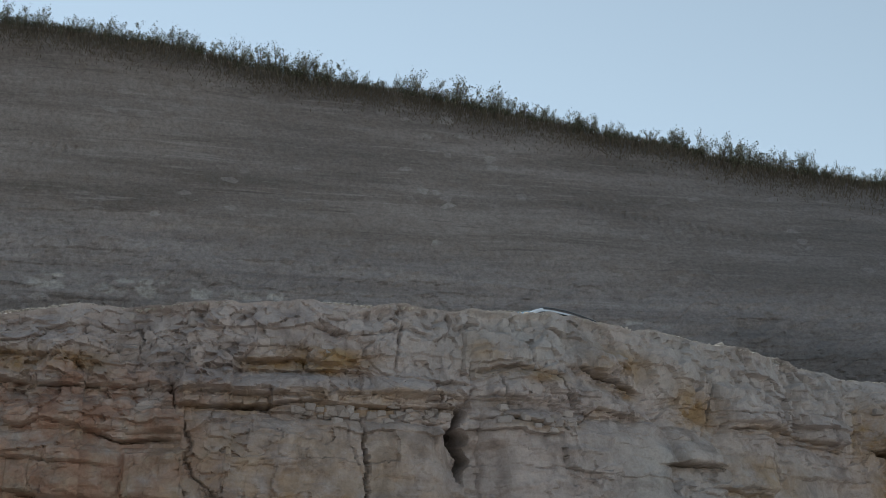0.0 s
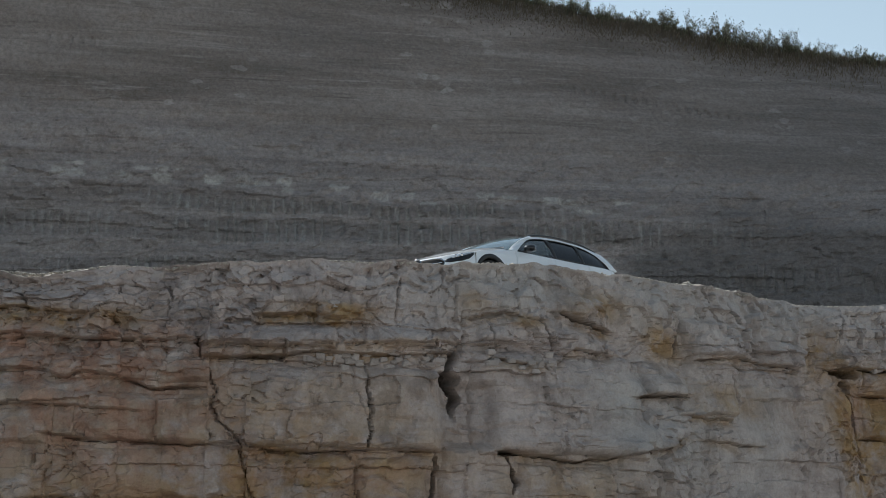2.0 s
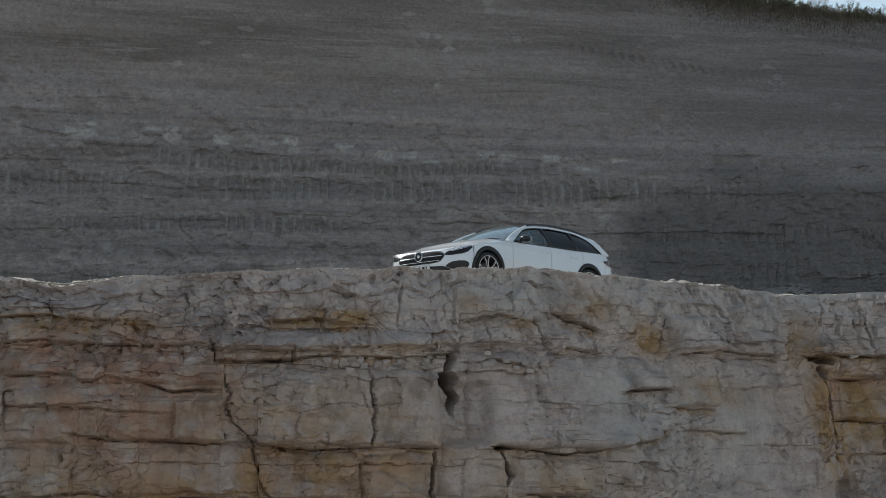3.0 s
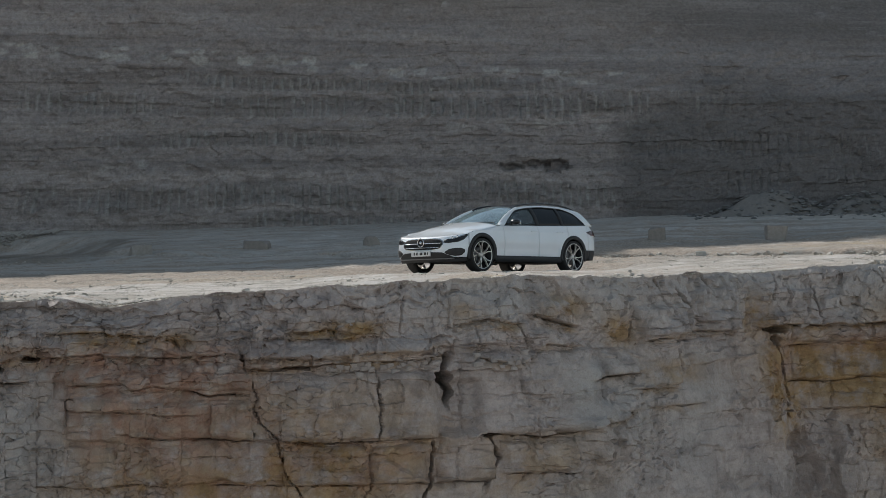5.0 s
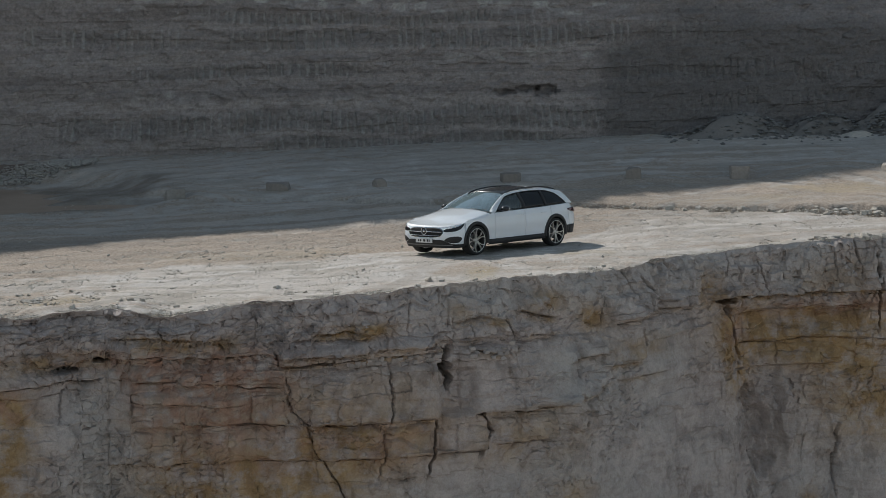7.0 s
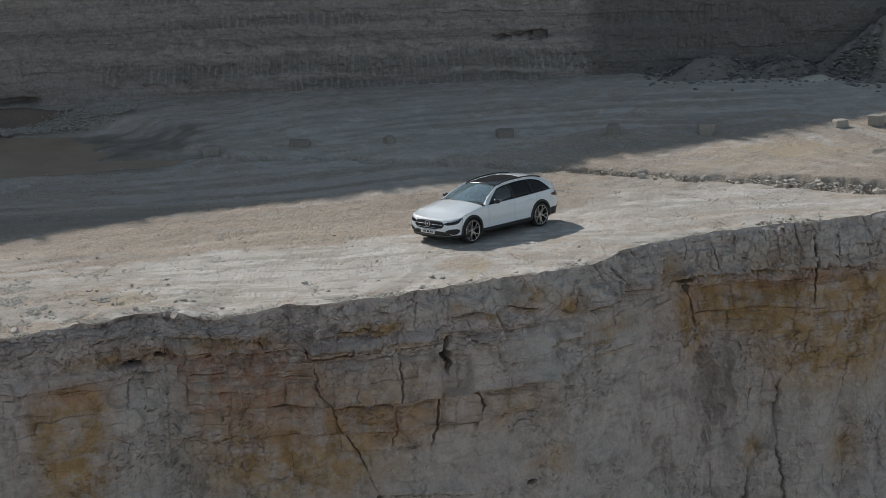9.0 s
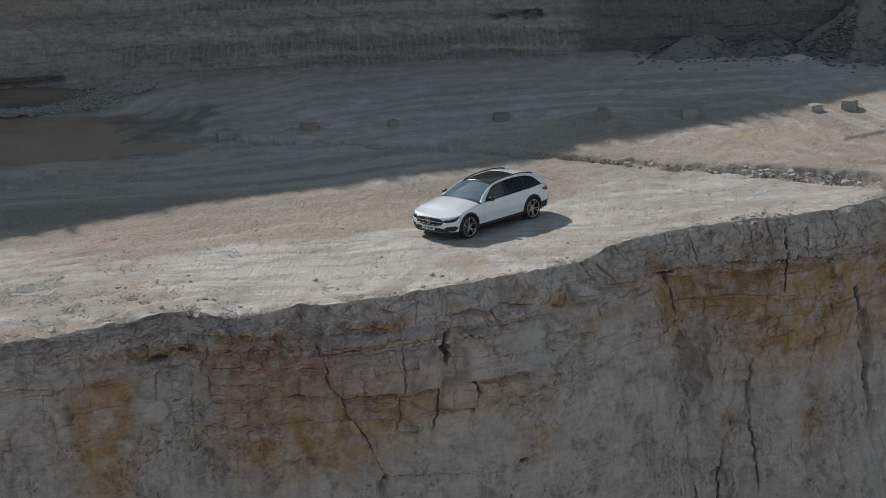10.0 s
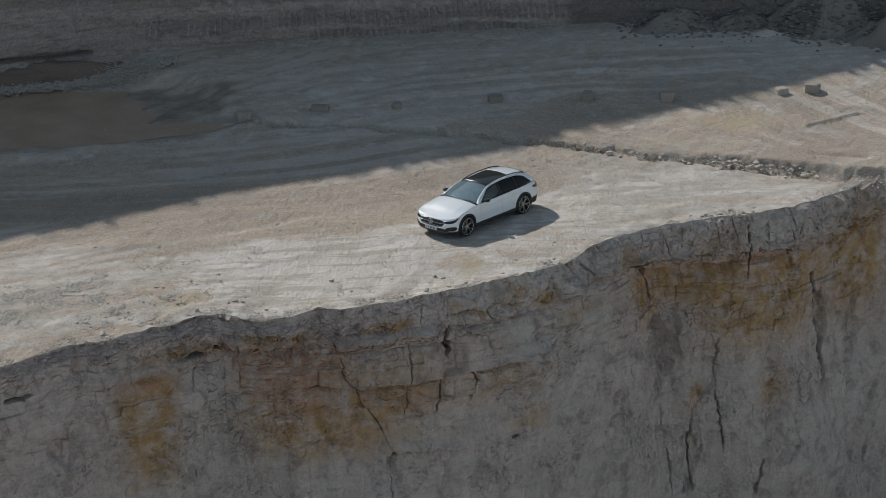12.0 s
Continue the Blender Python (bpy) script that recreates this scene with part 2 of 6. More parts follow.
def make_hill():
    """Dark layered shale and marl of the quarry back wall: grey beds, brown upper slope."""
    n = Nodes("hill_shale")
    bed = n.noise(1.0, 9, 0.7, vec=n.scaled((0.08, 0.08, 2.4)), dist=0.15)
    bed2 = n.noise(1.0, 7, 0.65, vec=n.scaled((0.5, 0.5, 7.0)))
    mid = n.noise(2.4, 8, 0.7)
    grey = n.ramp(bed, [(0.36, (0.31, 0.275, 0.258)), (0.5, (0.43, 0.38, 0.356)), (0.64, (0.55, 0.488, 0.457))])
    grey = n.mix(n.ramp(bed2, [(0.45, (0, 0, 0)), (0.66, (0.7, 0.7, 0.7))]), grey, (0.456, 0.403, 0.379))
    grey = n.mix(n.ramp(mid, [(0.5, (0, 0, 0)), (0.64, (0.5, 0.5, 0.5))]), grey, (0.27, 0.238, 0.226))
    flow = n.noise(1.0, 6, 0.6, vec=n.scaled((0.16, 0.16, 1.3)), dist=0.3)
    brown = n.ramp(flow, [(0.34, (0.24, 0.205, 0.18)), (0.5, (0.33, 0.283, 0.252)), (0.66, (0.45, 0.388, 0.35))])
    brown = n.mix(n.ramp(mid, [(0.45, (0, 0, 0)), (0.65, (0.4, 0.4, 0.4))]), brown, (0.296, 0.235, 0.194))
    thin = n.noise(1.0, 8, 0.7, vec=n.scaled((0.35, 0.35, 7.5)), dist=0.2)
    brown = n.mix(n.ramp(thin, [(0.55, (0, 0, 0)), (0.68, (0.75, 0.75, 0.75))]), brown, (0.50, 0.44, 0.40))
    brown = n.mix(n.ramp(thin, [(0.32, (0.7, 0.7, 0.7)), (0.44, (0, 0, 0))]), brown, (0.17, 0.145, 0.127))
    col = n.mix(n.attr("upper"), grey, brown)
    chips = n.put("ShaderNodeTexVoronoi", {"Vector": n.scaled((1.0, 1.0, 1.9)), "Scale": 3.2, "Randomness": 1.0}).outputs["Color"]
    col = n.mix(n.math("MULTIPLY", n.ramp(chips, [(0.80, (0, 0, 0)), (0.88, (1, 1, 1))]), n.ramp(n.noise(0.6, 4, 0.6), [(0.45, (0.05, 0.05, 0.05)), (0.65, (0.6, 0.6, 0.6))]), True), col, (0.56, 0.50, 0.465))
    col = n.mix(n.math("MULTIPLY", n.attr("pale"), n.ramp(n.noise(3.0, 6, 0.6), [(0.36, (0.2, 0.2, 0.2)), (0.55, (0.9, 0.9, 0.9))]), True), col, (0.68, 0.645, 0.60))
    col = n.mix(n.math("MULTIPLY", n.attr("scrape"), n.ramp(n.noise(4.0, 5, 0.6), [(0.35, (0.4, 0.4, 0.4)), (0.5, (1, 1, 1))]), True), col, (0.70, 0.665, 0.62))
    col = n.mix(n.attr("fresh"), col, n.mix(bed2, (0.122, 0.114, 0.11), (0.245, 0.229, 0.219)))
    col = n.mix(0.5, col, n.ramp(n.noise(9, 9, 0.8), [(0.38, (0.35, 0.35, 0.35)), (0.6, (1, 1, 1))]), "MULTIPLY")
    # dark joints, plus painted shade in tooth grooves, hollow and undercut
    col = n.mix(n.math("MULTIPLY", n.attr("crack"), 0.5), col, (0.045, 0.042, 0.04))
    n.set(color=col, rough=0.95, spec=0.2)
    n.bump(n.noise(3.2, 8, 0.7, vec=n.scaled((1, 1, 2.2))), 0.6, 0.14)
    n.bump(n.noise(18, 6, 0.75), 0.7, 0.06)
    return n.m


def make_stone(name, a, b):
    n = Nodes(name)
    rnd = n.put("ShaderNodeObjectInfo").outputs["Random"]
    isl = n.put("ShaderNodeNewGeometry").outputs["Random Per Island"]
    k = n.math("FRACT", n.math("ADD", rnd, isl))
    col = n.mix(k, a, b)
    col = n.mix(0.5, col, n.ramp(n.noise(12, 6, 0.7), [(0.3, (0.5, 0.5, 0.5)), (0.7, (1, 1, 1))]), "MULTIPLY")
    n.set(color=col, rough=0.95, spec=0.2)
    n.bump(n.noise(14, 6, 0.7), 0.6, 0.05)
    return n.m


ROCK = make_cliff_rock()
FLOOR = make_ground()
HILL = make_hill()
STONE = make_stone("pale_stone", (0.49, 0.44, 0.375), (0.74, 0.69, 0.62))
SHALE = make_stone("grey_rubble", (0.17, 0.163, 0.154), (0.34, 0.328, 0.31))
BROWNROCK = make_stone("brown_rock", (0.33, 0.292, 0.258), (0.41, 0.37, 0.332))
BOULDER = make_stone("grey_limestone", (0.40, 0.365, 0.325), (0.54, 0.50, 0.45))

# ================= the land =================
LIP_X = [-70, -45, -30, -22, -17, -14.8, -13, -12, -10, -9, -8.3, -7.6, -6, -5.2, -4.5, -3, -2, -1, 0, 1, 2, 3, 4, 5, 6, 7, 8, 9.5, 11, 12.6, 13.2, 13.8, 14.6, 18, 24, 40, 75]
LIP_Y = [-40, -26, -17, -13, -11, -9.9, -8.6, -8.4, -7.6, -6.9, -6.85, -7.2, -7.3, -6.8, -7.05, -6.9, -6.55, -6.15, -5.95, -5.25, -4.7, -4.05, -2.75, -1.8, -1.4, -1.2, -0.95, -0.8, -0.3, 0.8, 1.2, 1.8, 2.5, 4.2, 6.5, 13, 26]
LIP_Z = ((-15, -0.3), (-12, -0.28), (-9, -0.2), (-8.2, -0.12), (-7, -0.22), (-6, -0.08), (-4, 0.01), (-2, 0.14), (-0.5, 0.215), (1, 0.24), (3, 0.12), (5, 0.14), (8, 0.22), (13, 0.34))


def lip_y(x):
    return np.interp(x, LIP_X, LIP_Y) + 0.07 * fbm(np.asarray(x) * 1.7, np.asarray(x) * 0 + 3.1, 4, 5) * step(60, 20, np.abs(x))


def lip_soft(x):
    return sum(np.interp(np.asarray(x) + d, LIP_X, LIP_Y) for d in (-1.2, -0.6, 0, 0.6, 1.2)) / 5


def pond_d(x, y):
    """One at the pond's shore: a round basin with a shallow tongue."""
    u, v = x + 13.0, y - 10.3
    return np.minimum(np.hypot((x + 18.8) / 6.2, (y - 12.5) / 3.5), np.hypot((0.97 * u + 0.24 * v) / 3.4, (0.97 * v - 0.24 * u) / 1.0) + 0.12)


def ground_z(x, y):
    """The quarry bench: a slight cross fall, a low rise at the broken edge and a ramp up to the back wall."""
    x, y = np.asarray(x, float), np.asarray(y, float)
    far = step(1.8, 5, np.hypot(x, y))
    z = 0.025 * np.clip(x, -24, 24) * far + 0.72 * step(6, 19.5, y)
    lz = np.interp(x, [q[0] for q in LIP_Z], [q[1] for q in LIP_Z])
    z = z + (lz - 0.025 * np.clip(x, -24, 24)) * np.exp(-np.clip(y - lip_soft(x), 0, 99) / 1.3) * far
    z = z + (-0.018 + 0.0121 * x - 0.0688 * y) * step(5.2, 2.2, np.hypot(x, y))
    wet = step(1.5, 1.2, pond_d(x, y))
    z = z * (1 - wet) - 0.20 * wet
    return z + 0.04 * fbm(x * 0.35, y * 0.35, 3, 11) * far * (1 - wet)


TRENCH = np.array([(-13, 10.4), (-8.9, 10.6), (-6.2, 10.0), (-4.1, 9.35), (-1.7, 8.7), (0.95, 7.9), (2.7, 7.1), (4.8, 6.15), (6.6, 5.15), (8.6, 4.3), (10.6, 3.6), (12.1, 2.8), (13.5, 2.2), (16, 1.5)])


def trench_d(x, y):
    """Signed distance across the trench line (positive on the far side)."""
    ty = np.interp(x, TRENCH[:, 0], TRENCH[:, 1]) + 0.22 * fbm(np.asarray(x) * 0.9, np.asarray(x) * 0 + 1.7, 3, 31)
    return (y - ty) * 0.92


def spaced(a, b, fine, lo, hi, coarse):
    """Even fine steps from lo to hi, growing ones outside."""
    left, k = [], lo
    d = fine
    while k > a:
        d = min(d * 1.12, coarse)
        k -= d
        left.append(max(k, a))
    right, k = [], hi
    d = fine
    while k < b:
        d = min(d * 1.12, coarse)
        k += d
        right.append(min(k, b))
    return np.array(left[::-1] + list(np.arange(lo, hi, fine)) + [hi] + right)


# ---- plateau ----
gx = np.unique(np.concatenate([spaced(-70, 75, 0.07, -17.5, 19, 3.0), np.arange(-9.0, 7.0, 0.035)]))
rows = np.concatenate([np.arange(0, 0.30, 0.004), np.arange(0.30, 0.68, 0.0028), np.arange(0.68, 1.0001, 0.0055)]) ** 1.0
X = np.repeat(gx[None, :], len(rows), 0)
Y0 = lip_y(gx)[None, :]
Y = Y0 + (24.5 - Y0) * rows[:, None]
Z = ground_z(X, Y)
edge = (Y - Y0)
td = trench_d(X, Y)
depth = 0.26 * np.interp(X, [-13, -9, -4, 3, 9, 13, 16], [0.6, 1.3, 1.45, 1.15, 1.1, 1.3, 1.3])
rag = fbm(X * 2.3, Y * 2.3, 4, 41)
Z = Z - depth * step(1.0, 0.45, np.abs(td + 0.14 * rag) / np.interp(X, [-9, 3, 8.5, 10, 14], [0.22, 0.27, 0.34, 0.6, 0.7])) * (0.75 + 0.35 * rag) + np.interp(X, [0, 5, 9, 14], [0.06, 0.10, 0.15, 0.18]) * step(0.1, 0.7, td) * step(6, 1.5, td)
Z = Z + 0.018 * fbm(X * 3.1, Y * 3.1, 4, 51) + 0.012 * np.abs(vnoise(X * 9, Y * 9, 52))
rough = step(-6, -9, X) * step(4.5, 1.5, edge) + step(1.2, 0.2, edge)
Z = Z + 0.04 * fbm(X * 2.2, Y * 2.2, 4, 61) * np.clip(rough, 0, 1)
pond = step(1.15, 0.85, pond_d(X, Y) + 0.10 * fbm(X * 0.5, Y * 0.9, 3, 71))
Z = Z - 0.18 * pond


def track(xa, ya, xb, yb, w, soft=0.3, stray=0.28):
    """A straight band on the ground between two points."""
    dx, dy = xb - xa, yb - ya
    t = np.clip(((X - xa) * dx + (Y - ya) * dy) / (dx * dx + dy * dy), 0, 1)
    d = np.hypot(X - xa - t * dx, Y - ya - t * dy) + stray * fbm(X * 0.9, Y * 1.3, 4, 85)
    return step(w + soft, max(0, w - soft), d)


def blotch(x0, y0, a, b_):
    return step(1.25, 0.6, np.hypot((X - x0) / a, (Y - y0) / b_) + 0.30 * fbm(X * 1.6, Y * 1.6, 4, 87))


far_edge = np.interp(X, [-16.3, -12.6, -8.8, -4.8, -1.7, 1.5, 4, 8, 13], [-2.7, -1.6, -1.5, -0.7, 0.1, 1.8, 3.6, 4.3, 2.6])
strip = Y - far_edge + 0.30 * fbm(X * 0.7, Y * 1.1, 4, 83)
dust = step(0.25, -0.30, strip) * np.interp(X, [-11, -9, -1, 1.5, 4, 14], [0.25, 1.0, 1.0, 0.92, 0.78, 0.62])
for q in ((-16.3, -2.5, -12.7, -0.7, 0.34), (-16.5, -4.25, -10.4, -3.1, 0.36), (-16.5, -3.3, -11.0, -2.2, 0.16), (-14.8, -0.95, -13.0, -0.55, 0.2), (-16, -6.8, -9.5, -6.9, 0.3), (4.2, 1.2, 7.6, 2.5, 0.35), (3.0, -2.6, 5.0, -0.9, 0.5), (5.5, 0.2, 9.5, 1.0, 0.3), (11.5, 9.8, 13.6, 6.4, 0.5), (6.0, 8.2, 9.5, 9.6, 0.35), (9.0, 6.2, 13.0, 5.2, 0.3)):
    dust = np.maximum(dust, (0.7 if q[0] < -8 else 0.45) * track(*q))
for q in ((-5.3, -6.6, -4.7, -5.0, 0.20), (-3.1, -6.4, -2.7, -4.6, 0.24), (-7.6, -6.6, -7.0, -5.2, 0.16)):
    dust = dust * (1 - 0.5 * track(*q, 0.12, 0.1))
dust = np.maximum(dust, 0.6 * step(3.0, 12, Y) * step(1.0, -3.0, X - 0.4 * Y))
dust = np.maximum(dust, 0.6 * step(9.5, 14, Y))
dust = np.clip(dust - 0.4 * blotch(-0.6, -4.2, 0.8, 0.7) - 0.4 * blotch(2.4, -1.7, 0.9, 0.6) - 0.6 * blotch(-9.8, -5.6, 1.0, 0.6) + 0.10 * fbm(X * 0.6, Y * 0.8, 4, 81), 0, 1)
ochre = np.clip(blotch(-0.25, -4.35, 0.4, 0.75) + 0.8 * blotch(-9.8, -5.6, 0.9, 0.6) + 0.8 * blotch(10.3, 8.2, 1.7, 1.1) + 0.5 * blotch(2.5, -1.6, 0.8, 0.5) + 0.35 * blotch(-6.0, 0.2, 3.0, 0.9) + 0.4 * blotch(7.5, 6.5, 1.5, 0.6), 0, 1)
# a low ridge and a rill on the far side
Z = Z + 0.11 * track(12.8, 7.55, 14.9, 8.6, 0.10, 0.09, 0.08) - 0.07 * track(12.5, 4.35, 14.4, 3.8, 0.10, 0.09, 0.08)
fan = step(1.2, 0.55, np.hypot((X + 11.9) / 2.6, (Y - 13.0) / 2.3) + 0.35 * fbm(X * 0.6 + Y * 0.3, Y * 1.3 - X * 0.4, 4, 93))
damp = np.maximum(np.maximum(pond, fan), 0.8 * step(1.75, 1.0, pond_d(X, Y)) * step(-0.2, 0.35, fbm(X * 0.35, Y * 1.4, 4, 91)))
# long curved wheel marks: along the foot of the wall, across the open floor, and out of the far corner
bow = Y - np.interp(X, [-14, -9.5, -6, -2, 4, 10, 16], [9.5, 12.6, 14.9, 16.2, 16.8, 16.6, 15.6])
rut = 0.65 * fbm(bow * 2.6 + 0.5 * fbm(X * 0.25, Y * 0.3, 3, 89), X * 0.11 + 3, 4, 95) * step(10.5, 12.5, Y) * step(19, 17.5, Y)
rut = rut + fbm((Y - 0.36 * X - 0.012 * X * X) * 2.1, X * 0.08, 3, 96) * step(1.0, 2.5, Y) * step(11.5, 9.5, Y) * step(2, -3, X)
rut = rut + 0.8 * fbm((Y + 0.5 * X + 0.03 * X * X) * 1.9, X * 0.1 + 7, 3, 97) * step(4.5, 6.0, Y) * step(13, 11, Y) * step(5, 8, X)
rut = rut + 0.9 * fbm((Y - 0.30 * X + 0.004 * X * X) * 2.2, X * 0.10 + 11, 4, 94) * step(2.0, 0.5, Y) * step(0.6, 1.6, edge) * step(-2.5, -6, X)
rut = rut + 0.8 * fbm((X - 0.45 * Y) * 1.3, Y * 0.22, 4, 92) * step(-2, -3.2, Y) * step(-8, -6.5, X) * step(0, -1.5, X) * step(0.2, 0.8, edge)
rut = rut + 0.8 * fbm((Y - 0.35 * X) * 1.6, X * 0.15 + 5, 4, 90) * step(2.5, 4, X) * step(6.0, 4.0, Y) * step(0.2, 0.8, edge)
rut = np.clip(0.5 + 0.75 * rut * (0.6 + 0.6 * fbm(X * 0.3, Y * 0.3, 3, 98)), 0, 1)
P = np.stack([X, Y, Z], -1)
tagged(sheet("ground", P, FLOOR, {"dust": dust, "damp": damp, "ochre": ochre, "rut": rut}), "pale dusty limestone quarry floor with gravel and tyre tracks", "ground", kind="structure")
TOP_Z = Z[0]

# ---- cliff ----


def cells(u, v, seed):
    """Irregular cells on a jittered lattice: nearest and second distance, three random values, offset from the cell's heart."""
    ui, vi = np.floor(u).astype(np.int64), np.floor(v).astype(np.int64)
    f1, f2 = np.full(u.shape, 9.0), np.full(u.shape, 9.0)
    hu, hv_ = np.zeros(u.shape), np.zeros(u.shape)
    ru, rv = np.zeros(u.shape), np.zeros(u.shape)
    for a in (-1, 0, 1):
        for b in (-1, 0, 1):
            cu, cv = ui + a, vi + b
            ju = cu + 0.5 + 0.46 * vnoise(cu, cv, seed)
            jv = cv + 0.5 + 0.46 * vnoise(cu, cv, seed + 1)
            d = np.hypot(u - ju, v - jv)
            near = d < f1
            f2 = np.where(near, f1, np.minimum(f2, d))
            f1 = np.where(near, d, f1)
            hu, hv_ = np.where(near, u - ju, hu), np.where(near, v - jv, hv_)
            ru, rv = np.where(near, cu, ru), np.where(near, cv, rv)
    ru, rv = ru.astype(np.int64), rv.astype(np.int64)
    return f1, f2, vnoise(ru, rv, seed + 2), vnoise(ru, rv, seed + 3), vnoise(ru, rv, seed + 4), hu, hv_


fx = np.unique(np.concatenate([gx[(gx < -15) | (gx > 14.5)], np.arange(-15, 14.5, 0.024)]))
zz = np.concatenate([-np.arange(0, 3.8, 0.019), -np.arange(3.8, 7.0, 0.034), -np.arange(7.0, 12.5, 0.055), -np.arange(12.5, 17, 0.5), [-17.2]])
TOP_Z = np.interp(fx, gx, TOP_Z)
tx, ty = np.gradient(fx), np.gradient(lip_soft(fx))
ln = np.hypot(tx, ty)
nx, ny = ty / ln, -tx / ln
arc = np.concatenate([[0], np.cumsum(np.hypot(np.diff(fx), np.diff(lip_soft(fx))))])
arc -= np.interp(0, fx, arc)
S, Zc = np.meshgrid(arc, zz)
Xc = np.repeat(fx[None, :], len(zz), 0)
dep = -Zc
rs = np.random.RandomState(7)


def courses(s, d, beds, lo, hi):
    """Broken beds: for each block its step forward, its swell towards its foot, its turn, and the way to its joints."""
    k = np.clip(np.searchsorted(beds, d) - 1, 0, len(beds) - 2)
    t = beds[k + 1] - beds[k]
    fr = np.clip((d - beds[k]) / t, 0, 1)
    fwd, swell, turn, joint = (np.zeros_like(s) for _ in range(4))
    for b in range(len(beds) - 1):
        cuts = np.cumsum(rs.uniform(lo, hi, 700)) + arc[0] - 2
        vals = rs.uniform(-1, 1, (3, 702))
        mk = k == b
        j = np.searchsorted(cuts, s[mk])
        a0, a1 = cuts[np.clip(j - 1, 0, 699)], cuts[np.clip(j, 0, 699)]
        fwd[mk], swell[mk] = vals[0, j], vals[1, j]
        turn[mk] = vals[2, j] * (s[mk] - (a0 + a1) / 2)
        joint[mk] = np.minimum(np.abs(s[mk] - a0), np.abs(a1 - s[mk]))
    return fr, fwd, swell, turn, joint, np.minimum(fr, 1 - fr) * t


# long panels between master joints, each let down a little against the next
pan = np.cumsum(rs.uniform(1.4, 4.2, 90)) + arc[0] - 2
pj = np.searchsorted(pan, S + 0.25 * fbm(Zc * 1.1, S * 0.05, 3, 99))
drop = rs.uniform(-0.13, 0.13, 92)[pj]
sw = S + 0.10 * fbm(S * 1.1, Zc * 1.2, 3, 107) + 0.04 * fbm(S * 5, Zc * 5, 4, 109)
dw = dep + drop + 0.05 * fbm(S * 0.5, Zc * 0.5, 2, 101) + 0.04 * fbm(S * 3.0, Zc * 4.0, 5, 103) + 0.012 * np.clip(S, 0, 12)
low = step(2.8, 5.2, dep)
smoothface = 0.75 * step(2.6, 1.0, np.abs(Xc - 2.2)) * step(1.2, 1.6, dep)
calm = np.clip(low + smoothface, 0, 1)
top = step(1.5, 1.1, dep)
patch = step(-0.25, 0.35, fbm(S * 0.45, Zc * 0.7, 3, 121))
coarse = np.array([-0.3, 0.24, 0.46, 0.78, 1.08, 1.36, 1.52, 1.95, 2.55, 2.85, 3.3, 3.9, 4.5, 5.3, 6.2, 7.4, 8.8, 10.4, 13, 18, 24])
fr, fwd, swell, turn, joint, tobed = courses(sw, dw, coarse, 0.55, 2.2)
amp = 1 - 0.6 * calm
disp = amp * (0.048 * fwd + (0.018 + 0.034 * swell) * fr + 0.065 * turn)
gap = step(0.022, 0.008, np.minimum(joint, tobed)) * step(0.15, 0.55, fbm(S * 0.8, Zc * 1.1, 3, 127)) * amp
fine = np.concatenate([np.cumsum(rs.uniform(0.15, 0.42, 70)) - 0.5, [30.0]])
fr, fwd, swell, turn, joint, tobed = courses(sw + 0.05 * vnoise(S * 3, Zc * 3, 111), dw + 0.06 * vnoise(S * 1.5, Zc * 1.5, 113), fine, 0.22, 0.95)
amp2 = (1 + 0.9 * step(3, 6, Xc) * top) * (0.2 + 0.8 * patch) * (0.5 + 0.9 * top) * (1 - 0.6 * calm)
disp = disp + amp2 * (0.026 * fwd + (0.011 + 0.02 * swell) * fr + 0.085 * turn)
# chipped facets of several sizes
f1, f2, r1, r2, r3, du, dv = cells(sw / 1.15, dw / 0.8, 301)
disp = disp + np.clip((f2 - f1) / (0.10 - 0.07 * top), 0, 1) * (0.03 * r1 + 0.12 * r2 * du + 0.09 * r3 * dv) * (1 - 0.4 * low)
f1, f2, r1, r2, r3, du, dv = cells(sw / 0.42 + 7 + 0.3 * vnoise(S * 2, Zc * 2, 115), dw / 0.30, 331)
disp = disp + np.clip((f2 - f1) / (0.16 - 0.12 * top), 0, 1) * (0.018 * r1 + 0.10 * r2 * du + 0.09 * r3 * dv) * (0.42 + 0.65 * top) * (1 - 0.3 * calm)
f1, f2, r1, r2, r3, du, dv = cells(sw / 0.45 + 9, dw / 1.3 + 2, 371)
disp = disp + step(2.6, 4.2, dep) * step(3.5, 6.5, Xc) * np.clip((f2 - f1) / 0.12, 0, 1) * (0.05 * r1 + 0.12 * r2 * du + 0.05 * r3 * dv)
f1, f2, r1, r2, r3, du, dv = cells(sw / 0.85 - 3, dw / 1.9 + 5, 361)
disp = disp + np.clip((f2 - f1) / 0.12, 0, 1) * low * (0.014 * r1 + 0.10 * r2 * du + 0.03 * r3 * dv)
f1, f2, r1, r2, r3, du, dv = cells(sw / 0.15 + 2, dw / 0.12, 391)
disp = disp + (0.012 * r1 + 0.05 * r2 * du + 0.05 * r3 * dv) * (0.35 + 0.75 * top + 1.3 * step(0.05, 0.5, fbm(S * 0.9, Zc * 0.9, 3, 126)))
disp = disp + 0.02 * fbm(S * 2.6, Zc * 3.4, 5, 128)
disp = disp - 0.03 * gap
crack = 0.3 * gap
seep = np.zeros_like(disp)
bx, bd = Xc + 0.05 * fbm(S * 2.2, Zc * 2.2, 3, 161), dep + 0.035 * fbm(S * 2.6, Zc * 2.6, 3, 163)


